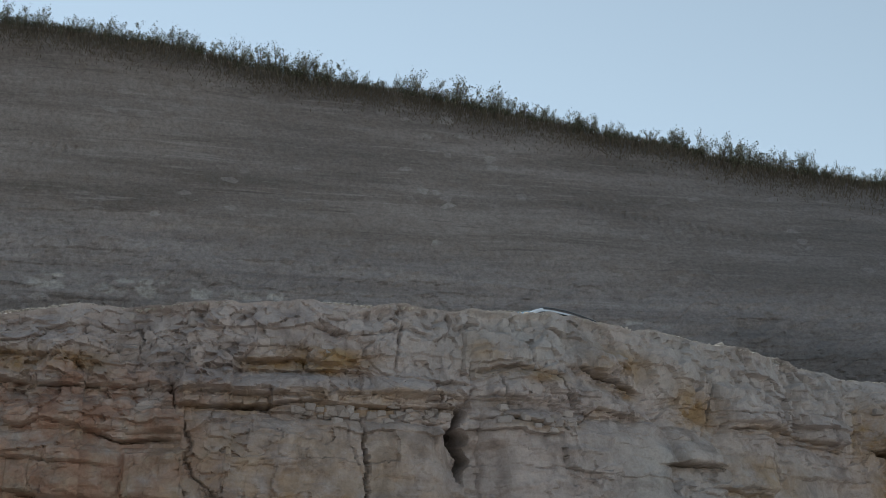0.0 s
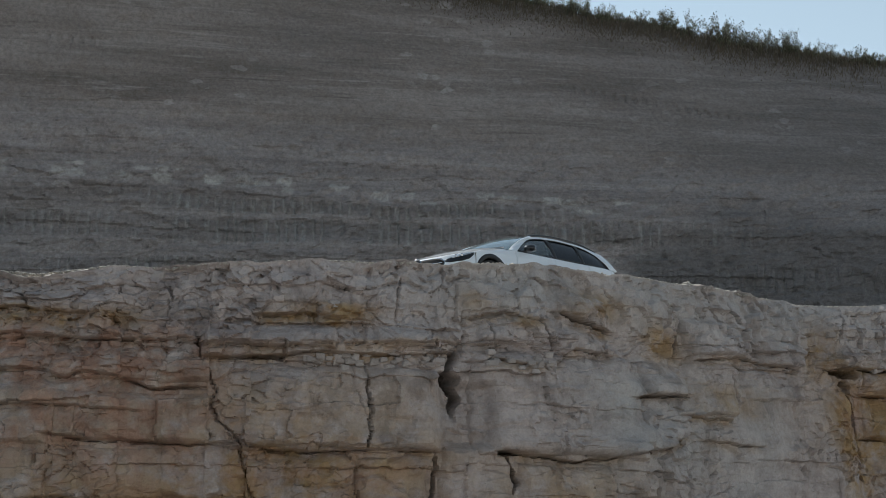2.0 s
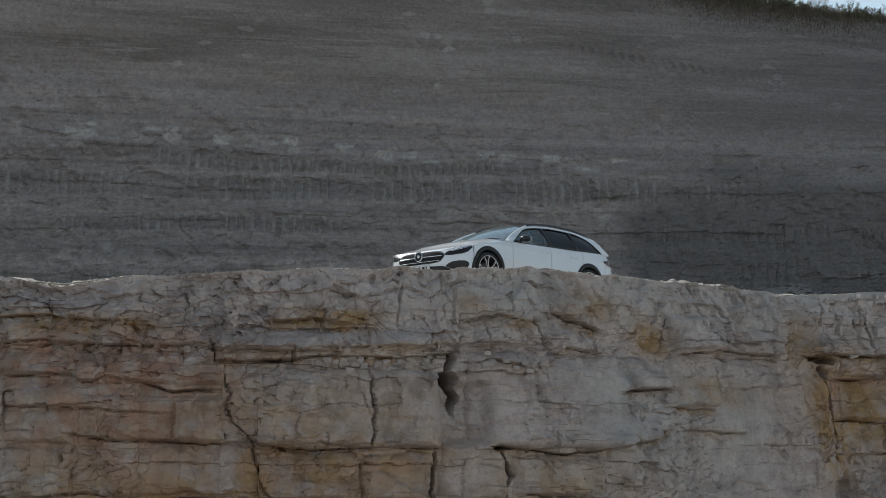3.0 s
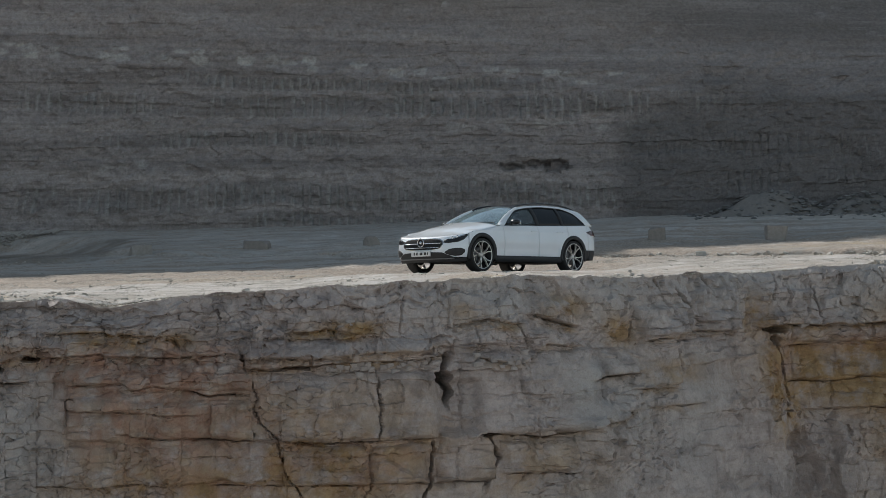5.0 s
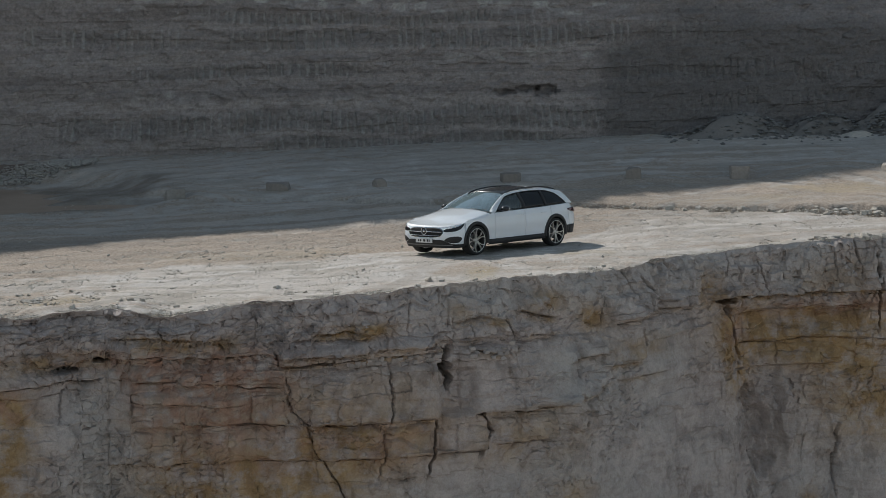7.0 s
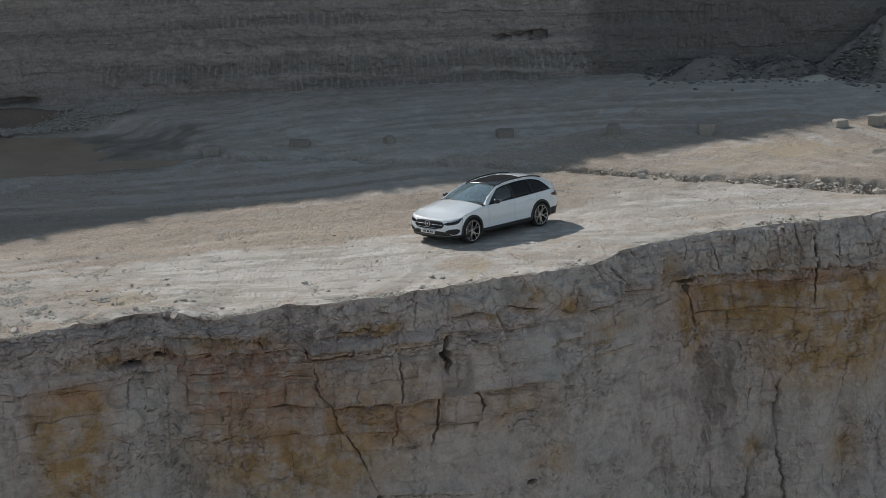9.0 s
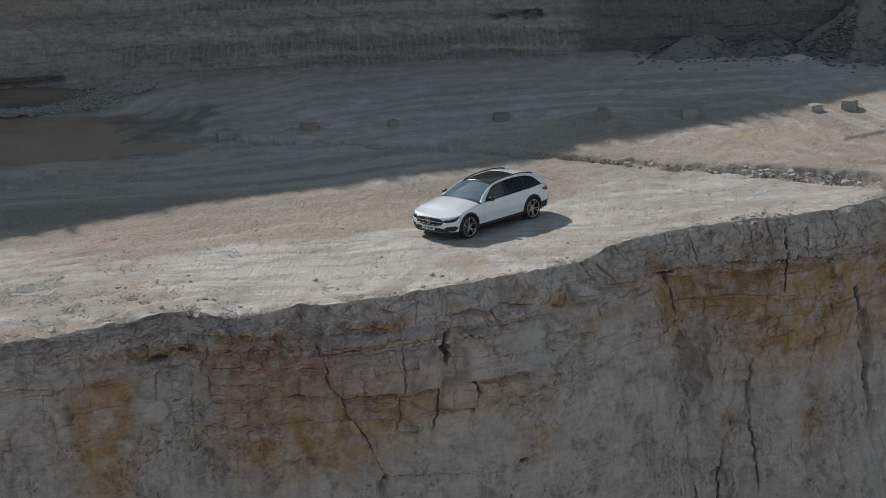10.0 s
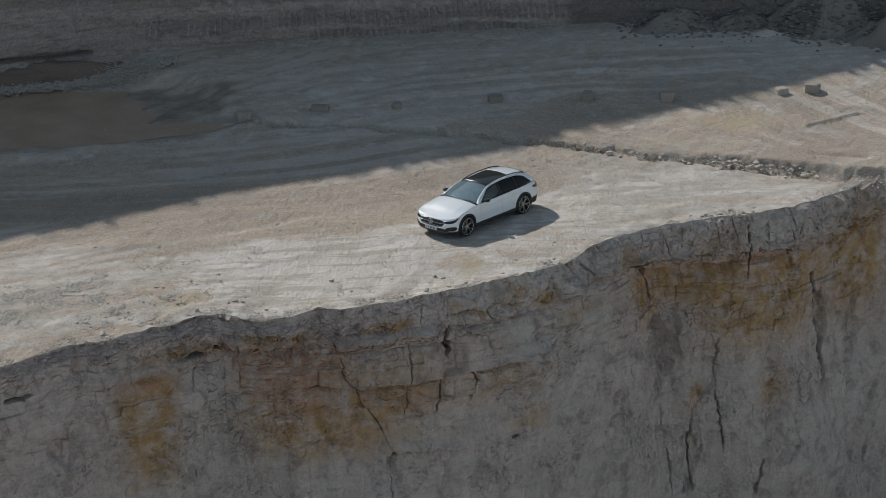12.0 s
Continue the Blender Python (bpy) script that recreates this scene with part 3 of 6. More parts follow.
def block(x0, x1, d0, d1, h, r=0.13):
    """A proud block with rounded edges between two places and two depths."""
    global disp
    inset = np.minimum(np.minimum(bx - x0, x1 - bx), np.minimum(bd - d0, (d1 - bd) * 2.2))
    disp = disp + 1.5 * h * (np.clip(inset / r, 0, 1) ** 0.5)


for q in ((-4.5, -1.42, 1.46, 2.64, 0.15, 0.2), (-4.05, -2.62, 2.72, 3.42, 0.09), (-2.56, -1.58, 2.72, 3.42, 0.09), (-0.95, 1.5, 1.16, 2.64, 0.17, 0.25), (-1.38, -0.42, 2.55, 3.44, 0.10), (-0.28, 1.0, 2.76, 3.34, 0.09),
          (-4.78, -2.85, 0.86, 1.17, 0.11), (-4.78, -2.85, 1.17, 1.34, 0.05), (-2.3, -1.45, 0.82, 1.08, 0.12), (-8.2, -6.05, 0.80, 1.14, 0.08), (-5.95, -4.85, 0.80, 1.12, 0.07), (-6.75, -4.6, 1.28, 1.72, 0.08), (-8.3, -6.95, 1.25, 1.60, 0.06),
          (-6.6, -5.4, 1.9, 2.55, 0.08), (-5.35, -4.55, 1.9, 2.56, 0.07), (-7.8, -6.7, 2.15, 2.6, 0.06), (-6.7, -4.3, 2.66, 3.36, 0.06), (-8.3, -6.9, 2.7, 3.42, 0.06), (-0.85, 0.35, 0.62, 1.0, 0.08), (-0.55, -0.02, 0.66, 1.04, 0.06), (0.55, 1.1, 0.30, 0.56, 0.06),
          (1.65, 2.3, 1.18, 1.68, 0.09), (2.42, 3.2, 1.10, 1.95, 0.07), (2.45, 3.45, 0.45, 0.98, 0.08), (3.95, 4.75, 0.0, 1.0, 0.10), (3.5, 4.7, 1.1, 1.6, 0.06), (5.95, 8.6, 1.0, 1.36, 0.07), (6.05, 6.95, 1.44, 2.12, 0.08), (7.08, 9.1, 1.42, 2.06, 0.07), (6.5, 8.4, 2.2, 2.68, 0.06), (8.8, 11.2, 1.3, 2.3, 0.08)):
    block(*q)
# the top band stands over the hollow, and a chute runs down beside the cave
disp = disp + 0.13 * step(5.0, 5.35, Xc) * step(0.99, 0.95, bd) - 0.20 * step(0.45, 0.25, np.abs(bx + 1.02)) * step(1.55, 1.75, dep) * step(2.62, 2.45, dep)


def fissure(pts, width, deep, dark=0.9):
    """A split that runs down the face through (place, depth) points, in places closed; dark paints in its shade."""
    global disp, crack
    q = np.array(pts, float)
    mid = np.interp(dep, q[:, 1], q[:, 0]) + 0.035 * fbm(dep * 5.5, dep * 0 + q[0, 0], 4, 131)
    w = width * (0.85 + 0.45 * vnoise(dep * 3.3, dep * 0 + q[0, 0], 133))
    g = step(1.0, 0.4, np.abs(Xc - mid) / np.maximum(w, 0.021)) * step(q[0, 1] - 0.08, q[0, 1] + 0.08, dep) * step(q[-1, 1] + 0.25, q[-1, 1] - 0.15, dep)
    g = g * (0.45 + 0.55 * step(-0.35, 0.15, vnoise(dep * 1.7, dep * 0 + q[0, 0], 134)))
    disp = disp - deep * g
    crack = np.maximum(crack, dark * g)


def seam(pts, width, deep, lift=0.0, ochre=0.5):
    """An open bed joint that runs along the face through (place, depth) points; lift brings the rock above it forward,
    ochre seeps out of it, shade is painted into the gap.
    """
    global disp, crack, seep
    q = np.array(pts, float)
    mid = np.interp(Xc, q[:, 0], q[:, 1]) + 0.022 * fbm(S * 3.5, S * 0 + q[0, 1], 4, 135)
    ends = step(q[0, 0] - 0.2, q[0, 0] + 0.15, Xc) * step(q[-1, 0] + 0.2, q[-1, 0] - 0.15, Xc)
    w = width * (0.7 + 0.6 * vnoise(S * 2.6, S * 0 + q[0, 1], 137))
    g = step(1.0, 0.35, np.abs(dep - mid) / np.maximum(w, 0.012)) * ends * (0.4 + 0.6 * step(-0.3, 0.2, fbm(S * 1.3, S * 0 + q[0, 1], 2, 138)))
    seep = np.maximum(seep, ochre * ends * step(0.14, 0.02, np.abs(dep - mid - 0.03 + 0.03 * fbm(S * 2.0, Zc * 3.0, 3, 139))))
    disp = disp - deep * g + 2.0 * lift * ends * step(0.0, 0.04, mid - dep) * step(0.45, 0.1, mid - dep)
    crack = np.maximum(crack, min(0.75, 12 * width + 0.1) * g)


fissure([(-2.45, 1.40), (-2.45, 1.8), (-2.38, 2.0), (-2.45, 2.2), (-2.49, 2.62)], 0.020, 0.10, 0.7)
fissure([(-2.62, 1.72), (-2.5, 1.98)], 0.016, 0.06, 0.6)
fissure([(-2.62, 1.40), (-2.64, 1.72)], 0.016, 0.06, 0.6)
fissure([(-2.59, 2.72), (-2.59, 3.45), (-2.66, 3.85)], 0.018, 0.07, 0.6)
fissure([(-1.18, 1.18), (-1.24, 1.4), (-1.3, 1.6), (-1.14, 1.84), (-1.2, 2.02)], 0.085, 0.4, 0.8)
fissure([(-1.51, 2.68), (-1.47, 3.0), (-1.54, 3.42), (-1.68, 3.9)], 0.036, 0.16, 0.7)
fissure([(-0.62, 2.58), (-0.42, 2.79), (-0.32, 3.06), (-0.5, 3.36), (-0.6, 3.51)], 0.034, 0.16, 0.7)
# the upper part paints the shaded left corner of the big block
fissure([(-4.5, 1.62), (-4.5, 2.04), (-4.45, 2.28), (-4.24, 2.49), (-4.13, 2.64), (-4.1, 2.9), (-3.92, 3.3), (-3.62, 3.7), (-3.35, 4.4), (-3.05, 5.19), (-3.18, 6.2), (-3.15, 6.9)], 0.020, 0.10, 0.4)
fissure([(-5.95, 0.82), (-5.8, 1.1)], 0.014, 0.05, 0.7)
fissure([(-4.78, 1.02), (-4.74, 1.34)], 0.03, 0.10, 0.6)
fissure([(-4.2, 1.4), (-4.28, 1.66)], 0.03, 0.10, 0.6)
fissure([(-2.25, 0.86), (-2.05, 1.14)], 0.02, 0.08, 0.7)
fissure([(-0.62, 0.7), (-0.6, 1.0)], 0.014, 0.06, 0.5)
fissure([(0.05, 0.62), (0.25, 1.0)], 0.022, 0.10, 0.6)
fissure([(2.41, 0.51), (2.34, 0.78), (2.27, 1.02)], 0.03, 0.18, 0.75)
fissure([(3.35, 0.25), (3.55, 0.54), (3.86, 0.81), (3.85, 1.02)], 0.06, 0.20, 0.6)
fissure([(3.32, 1.02), (3.25, 1.35), (3.25, 1.74)], 0.022, 0.12, 0.6)
fissure([(5.42, 1.15), (5.55, 1.45), (5.75, 1.77), (5.88, 2.16), (5.9, 2.5)], 0.05, 0.2, 0.6)
for x0, lean, d0, d1 in ((2.95, 0.35, 0.05, 0.85), (4.0, 0.25, 0.0, 0.5), (4.42, 0.2, 0.3, 0.95), (5.6, -0.12, 0.05, 0.5), (6.4, 0.15, 0.25, 0.9), (8.8, 0.2, 0.0, 0.6), (10.1, -0.1, 0.3, 0.9), (10.9, 0.15, 0.0, 1.2), (-1.9, -0.1, 0.3, 0.8), (-7.2, 0.12, 0.3, 0.7)):
    fissure([(x0, d0), (x0 + lean * 0.6, 0.55 * (d0 + d1)), (x0 + lean, d1)], 0.024, 0.11, 0.35)
fissure([(6.93, 2.2), (6.82, 2.62)], 0.024, 0.12, 0.7)
fissure([(8.32, 0.28), (8.4, 0.9)], 0.022, 0.12, 0.5)
fissure([(11.68, 2.3), (11.73, 3.54), (12.2, 5.0), (12.38, 7.0)], 0.08, 0.4, 0.8)
fissure([(9.4, 0.3), (9.45, 1.2), (9.3, 1.9)], 0.05, 0.2, 0.5)
fissure([(8.3, 4.1), (8.23, 6.3), (8.6, 8.5)], 0.04, 0.15, 0.6)
fissure([(7.35, 6.7), (7.28, 8.15), (7.53, 10.1)], 0.05, 0.18, 0.6)
fissure([(6.4, 8.2), (6.58, 9.7)], 0.04, 0.14, 0.5)
fissure([(10.0, 9.2), (9.8, 10.6)], 0.06, 0.2, 0.6)
seam([(-4.76, 1.34), (-4.13, 1.38), (-3.19, 1.27), (-2.31, 1.27), (-1.19, 1.20)], 0.034, 0.13, 0.07, 0.7)
seam([(-4.73, 1.17), (-3.92, 1.20), (-2.66, 1.11), (-1.4, 1.05), (-0.56, 1.05)], 0.014, 0.05, 0.04)
seam([(-4.2, 2.54), (-3.64, 2.68), (-2.59, 2.64), (-1.47, 2.64)], 0.026, 0.10, 0.05, 0.8)
seam([(-5.25, 3.42), (-3.75, 3.42), (-2.24, 3.42), (-1.23, 3.45), (-0.6, 3.45)], 0.018, 0.07, 0.04)
seam([(-0.63, 2.6), (-0.04, 2.67), (0.59, 2.73), (0.94, 2.67), (1.47, 2.52), (1.78, 2.49), (2.27, 2.25)], 0.028, 0.10, 0.06, 0.6)
seam([(-0.11, 3.36), (0.98, 3.42), (1.26, 3.24), (1.61, 3.21)], 0.016, 0.06, 0.04)
seam([(1.4, 1.74), (1.71, 1.68), (2.27, 1.68)], 0.026, 0.10, 0.06, 0.6)
seam([(-8.23, 1.20), (-7.21, 1.11), (-6.23, 1.17), (-5.71, 1.14), (-4.83, 1.11)], 0.014, 0.06, 0.05)
seam([(-8.12, 0.78), (-7.21, 0.72), (-6.65, 0.78), (-6.02, 0.78)], 0.016, 0.06, 0.06, 1.0)
seam([(-7.63, 1.65), (-6.93, 1.59)], 0.016, 0.07, 0.05)
seam([(-6.79, 1.62), (-6.58, 1.71), (-6.2, 1.62), (-5.71, 1.71), (-5.36, 1.83), (-4.73, 1.80)], 0.022, 0.09, 0.06)
seam([(-7.77, 2.10), (-6.62, 2.10), (-5.53, 2.16)], 0.014, 0.06, 0.05)
seam([(-6.79, 2.49), (-6.2, 2.58), (-5.43, 2.58), (-4.9, 2.61), (-4.17, 2.58)], 0.022, 0.08, 0.05)
seam([(-8.4, 3.45), (-7.46, 3.45), (-6.58, 3.36), (-6.13, 3.42)], 0.016, 0.06, 0.04)
seam([(-3.85, 0.76), (-3.33, 0.70), (-2.7, 0.76)], 0.04, 0.11, 0.06, 1.0)
seam([(0.45, 0.57), (1.2, 0.75)], 0.045, 0.12, 0.07, 1.0)
seam([(-0.67, 1.26), (-0.25, 1.35), (0.31, 1.29), (0.59, 1.06), (1.15, 1.10)], 0.022, 0.10, 0.05)
seam([(-0.95, 0.66), (-0.4, 0.6), (0.1, 0.66)], 0.03, 0.10, 0.05, 0.9)
seam([(2.52, 1.08), (3.08, 1.02), (3.57, 0.99), (4.6, 1.04)], 0.014, 0.06, 0.05)
seam([(2.24, 1.97), (3.08, 2.02)], 0.014, 0.06, 0.05, 0.8)
seam([(2.5, 2.34), (3.6, 2.38)], 0.014, 0.06, 0.04)
seam([(5.18, 0.99), (6.86, 0.96), (7.81, 0.96), (9.0, 0.95), (10.8, 1.1)], 0.022, 0.12, 0.07, 0.9)
seam([(5.84, 1.41), (7.0, 1.38), (7.84, 1.32), (9.2, 1.3)], 0.016, 0.08, 0.05, 0.8)
seam([(6.02, 2.16), (7.0, 2.16), (7.56, 2.10), (8.3, 2.07), (9.6, 2.15)], 0.018, 0.08, 0.05, 0.8)
seam([(6.44, 2.73), (7.07, 2.73), (8.23, 2.67)], 0.014, 0.06, 0.04)
seam([(-2.98, 5.19), (-1.93, 5.25), (-0.67, 5.46)], 0.022, 0.12, 0.08, 0.3)
seam([(-13.45, 1.56), (-12.1, 1.72), (-10.1, 1.64), (-8.6, 1.6)], 0.02, 0.10, 0.08, 0.4)
# cavities: place, depth, half width, half height; their inner shade is painted dark too
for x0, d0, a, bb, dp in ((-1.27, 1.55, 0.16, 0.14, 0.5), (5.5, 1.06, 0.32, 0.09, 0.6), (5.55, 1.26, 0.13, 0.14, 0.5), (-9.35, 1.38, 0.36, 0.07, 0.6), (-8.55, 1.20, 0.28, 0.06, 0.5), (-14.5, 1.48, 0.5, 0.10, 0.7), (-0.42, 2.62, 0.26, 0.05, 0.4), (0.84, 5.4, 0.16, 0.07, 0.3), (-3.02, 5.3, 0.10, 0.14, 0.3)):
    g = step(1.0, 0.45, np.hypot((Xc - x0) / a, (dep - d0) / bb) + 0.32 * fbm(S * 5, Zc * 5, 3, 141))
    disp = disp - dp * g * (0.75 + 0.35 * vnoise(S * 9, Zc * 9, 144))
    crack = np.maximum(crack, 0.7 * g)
# gouges and a spur in the lower face
for x0, d0, a, bb, dp in ((6.25, 4.6, 0.5, 1.4, 0.6), (8.0, 5.4, 0.4, 0.9, 0.4), (12.15, 3.6, 0.26, 1.6, 0.6), (9.45, 1.0, 0.2, 0.55, 0.4), (-3.0, 5.6, 0.22, 0.6, 0.35), (10.6, 8.5, 0.4, 1.3, 0.45), (13.4, 5.0, 0.5, 1.1, 0.5), (-13.5, 3.6, 0.6, 0.9, 0.5), (4.2, 6.8, 0.45, 1.3, 0.35), (3.7, 0.55, 0.14, 0.5, 0.25), (0.2, 4.4, 0.3, 0.5, 0.25), (7.2, 8.6, 0.5, 1.5, 0.4), (1.8, 7.5, 0.4, 1.2, 0.3)):
    disp = disp - 0.6 * dp * step(1.0, 0.35, np.hypot((Xc - x0 - 0.25 * fbm(Zc * 0.9, Zc * 0 + x0, 3, 142)) / a, (dep - d0) / bb) + 0.55 * fbm(S * 2.4, Zc * 1.5, 5, 143))
disp = disp + 0.35 * step(1.0, 0.5, np.hypot((Xc - 7.0) / 0.22, (dep - 3.9) / 1.3) + 0.25 * fbm(S * 3, Zc * 2, 3, 145))
# broad swells, fluting, the pillar under the corner and the hollow beside it
disp = disp + 0.30 * fbm(S * 0.16, Zc * 0.10, 3, 151) * step(0.8, 3.5, dep)
disp = disp + 0.035 * fbm(S * 1.4, Zc * 1.4, 4, 153) + 0.009 * fbm(S * 7, Zc * 7, 3, 155)
disp = disp + 0.05 * low * fbm(S * 1.1, Zc * 0.30, 4, 157) + (0.22 + 0.20 * step(4, 7, Xc)) * step(1.5, 3.5, dep) * fbm(S * 0.5, Zc * 0.16, 3, 158)
hol_l = 5.35 + 0.10 * fbm(Zc * 1.3, Zc * 0, 3, 159)
disp = disp - 0.55 * step(0, 0.9, Xc - hol_l) * step(9.0, 6.8, Xc) * step(0.95, 1.6, dep) * step(9, 3.4, dep)
disp = disp + 0.22 * step(1.4, 0.3, np.abs(Xc - 4.5)) * step(1.0, 2.5, dep)
out = 0.16 * step(0.03, 0.45, dep) + 0.20 * step(0.4, 2.6, dep) + 0.045 * dep + (disp - 0.06) * step(0.0, 0.10, dep)
mixy = np.exp(-dep / 4)
Px = Xc + nx[None, :] * out
Py = lip_y(fx)[None, :] * mixy + lip_soft(fx)[None, :] * (1 - mixy) + ny[None, :] * out
Pz = np.where(dep < 0.001, TOP_Z[None, :], Zc + TOP_Z[None, :] * step(0.8, 0.0, dep))


def spot(x0, d0, a, bb):
    return np.exp(-np.maximum((np.abs(Xc - x0) / a) ** 3, 0) - np.abs((dep - d0) / bb) ** 3)


stain = sum(
    w * spot(x0, d0, a, bb)
    for x0, d0, a, bb, w in (
        (-6.2, 2.6, 2.3, 1.3, 0.5), (-6.6, 0.86, 1.1, 0.16, 1.0), (-2.9, 2.2, 1.7, 0.8, 0.4), (-2.9, 3.1, 1.7, 0.6, 0.6), (-5.0, 4.3, 2.6, 1.0, 1.0), (-10.9, 2.2, 0.9, 0.6, 1.0), (-10.9, 3.9, 0.9, 1.7, 1.0), (-9.2, 1.2, 1.6, 0.2, 0.8),
        (-2.9, 0.68, 0.6, 0.14, 1.0), (-0.8, 0.45, 0.3, 0.14, 0.7), (1.0, 0.45, 0.5, 0.2, 0.8), (2.1, 0.85, 0.35, 0.35, 0.9), (3.0, 1.7, 0.8, 0.3, 0.7), (0.4, 3.3, 1.2, 0.6, 0.6), (1.2, 4.8, 0.6, 0.5, 0.7),
        (5.75, 2.2, 0.55, 1.1, 1.2), (5.1, 0.75, 0.3, 0.4, 0.9), (8.8, 1.9, 3.4, 0.75, 1.2), (9.8, 3.3, 2.2, 1.5, 0.9), (7.5, 6.2, 0.4, 0.5, 0.9), (10.3, 6.3, 0.5, 0.8, 0.7), (13.6, 2.4, 1.2, 2.2, 1.0), (8.3, 0.6, 1.2, 0.3, 0.5),
    )
)
stain = np.maximum(1.15 * stain, seep)
rust = 1.1 * spot(-6.8, 1.3, 2.4, 0.4) + 1.0 * spot(-6.2, 2.2, 1.9, 0.8) + 0.5 * spot(-2.8, 3.1, 1.5, 0.6) + 0.9 * spot(-10.9, 2.0, 0.8, 0.4) + 0.8 * spot(8.8, 1.35, 2.2, 0.22) + 0.6 * spot(5.7, 1.8, 0.4, 0.6) + 0.5 * spot(-5.6, 3.4, 1.2, 0.5)
wash = np.clip(0.55 * calm + 0.8 * spot(-8.6, 3.4, 0.9, 2.4) + 0.6 * spot(2.2, 2.0, 1.6, 0.9) + 0.75 * step(1.1, 0.4, dep) * step(-3.0, -0.5, Xc), 0, 1) * np.clip(1.1 - 0.8 * stain, 0, 1)
P = np.stack([Px, Py, Pz], -1)[::-1]
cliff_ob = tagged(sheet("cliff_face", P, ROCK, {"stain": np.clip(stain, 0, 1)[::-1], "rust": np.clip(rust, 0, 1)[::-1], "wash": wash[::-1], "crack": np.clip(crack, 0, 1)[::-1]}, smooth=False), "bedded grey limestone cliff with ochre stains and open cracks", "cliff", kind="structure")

# ---- pit floor below: out of view, shallow and pale to bounce light up ----
px_ = spaced(-900, 900, 6.0, -80, 80, 160)
py_ = spaced(-1200, 1200, 6.0, -90, 30, 160)
X, Y = np.meshgrid(px_, py_)
Z = -16.5 + 0.4 * fbm(X * 0.03, Y * 0.03, 3, 201)
tagged(sheet("pit_floor", np.stack([X, Y, Z], -1), FLOOR, {"dust": X * 0 + 0.9, "damp": X * 0, "rut": X * 0 + 0.5}), "broad pale gravel pit floor below, unseen, bouncing light onto the cliff", "ground", kind="structure")

# ---- back wall ----
hx = spaced(-80, 90, 0.062, -17, 20, 3.0)
base_y = np.interp(hx, [-80, -40, -25, -16, -13, -9, 0, 5, 9, 13, 18, 26, 50, 90], [-20, 8, 15, 18.3, 18.9, 19.2, 19.5, 19.6, 19.3, 18.7, 17.8, 17, 18, 20])
crest_y = np.interp(hx, [-80, -45, -30, -20, -14, -7, 0, 7, 14, 30, 90], [-4, 10, 16.5, 20.1, 21.2, 22.9, 24.3, 25.5, 26.5, 28.5, 34.5]) + 0.25 * fbm(hx * 0.2, hx * 0, 3, 211)
crest_z = np.interp(hx, [-80, -30, -20, -14, -10.5, -7, 0, 7, 14, 30, 90], [14.2, 14.4, 13.9, 13.54, 13.55, 13.2, 12.45, 11.44, 10.8, 10.1, 8.7]) + 0.08 * fbm(hx * 0.5, hx * 0, 3, 213)
hv = np.concatenate([np.arange(0, 8.6, 0.05) / 8.6 * 0.62, np.linspace(0.62, 1.0, 70)[1:]])
z0 = 0.2
Z = z0 + (crest_z[None, :] - z0) * hv[:, None]
prof = np.interp(hv, [0, 0.04, 0.40, 0.60, 1.0], [0, 0.02, 0.12, 0.36, 1.0])
Y = base_y[None, :] + (crest_y - base_y)[None, :] * prof[:, None]
X = np.repeat(hx[None, :], len(hv), 0)
lowmask = step(0.66, 0.5, hv)[:, None]
dip = Z - 0.012 * X + 0.25 * fbm(X * 0.05, Z * 0.2, 3, 221)
hb = np.cumsum(np.random.RandomState(5).uniform(0.16, 0.62, 60)) - 0.3
hill_wob = dip + 0.10 * fbm(X * 0.35, Z * 0.7, 3, 223) + 0.03 * fbm(X * 2.1, Z * 2.1, 2, 225)
k = np.clip(np.searchsorted(hb, hill_wob) - 1, 0, len(hb) - 2)
frac = (hill_wob - hb[k]) / (hb[k + 1] - hb[k])
stretch = step(-0.15, 0.45, fbm(X * 0.22 + k * 3.7, k * 5.3, 3, 227))
Dsp = (0.05 * vnoise(X * 0.5, k * 2.3, 229) - 0.018 * frac * stretch) * lowmask
Dsp = Dsp - 0.02 * frac * (1 - lowmask) * stretch
# rows of marks left by the excavator's teeth: height, half height, from, to
comb = np.zeros_like(X)
for c, w_, xa, xb in ((4.45, 0.34, -15, 8), (1.55, 0.36, -14, 4.5), (2.95, 0.45, 5.0, 18), (1.9, 0.3, 7, 18), (3.3, 0.22, -13, -4), (5.2, 0.2, -9, 3), (0.8, 0.22, -7, 3)):
    comb = np.maximum(comb, step(1.15, 0.75, np.abs(dip - c + 0.16 * fbm(X * 0.5, X * 0 + c, 3, 230)) / w_) * step(xa - 0.6, xa + 0.6, X) * step(xb + 0.6, xb - 0.6, X))
high = np.zeros_like(X)
for x0, z1, x1, z2 in ((0.9, 9.43, 9.06, 8.18), (0.6, 11.46, 1.7, 11.44), (-12.2, 9.9, -10.6, 9.75)):
    high = np.maximum(high, step(0.17, 0.08, np.abs(Z - (z1 + (z2 - z1) * (X - x0) / (x1 - x0)))) * step(x0 - 0.2, x0 + 0.2, X) * step(x1 + 0.2, x1 - 0.2, X))
comb = comb * step(-0.6, 0.0, fbm(X * 0.22, dip * 0.4, 3, 231))
teeth = np.abs(np.sin((X + 0.09 * fbm(X * 1.1, Z * 0.5, 2, 233)) * math.pi / 0.27 + 1.6 * vnoise(dip * 0.9, X * 0.05, 235)))
tooth = step(0.62, 0.25, teeth) * comb * step(-0.7, -0.1, fbm(X * 1.6, dip * 0.9, 3, 237))
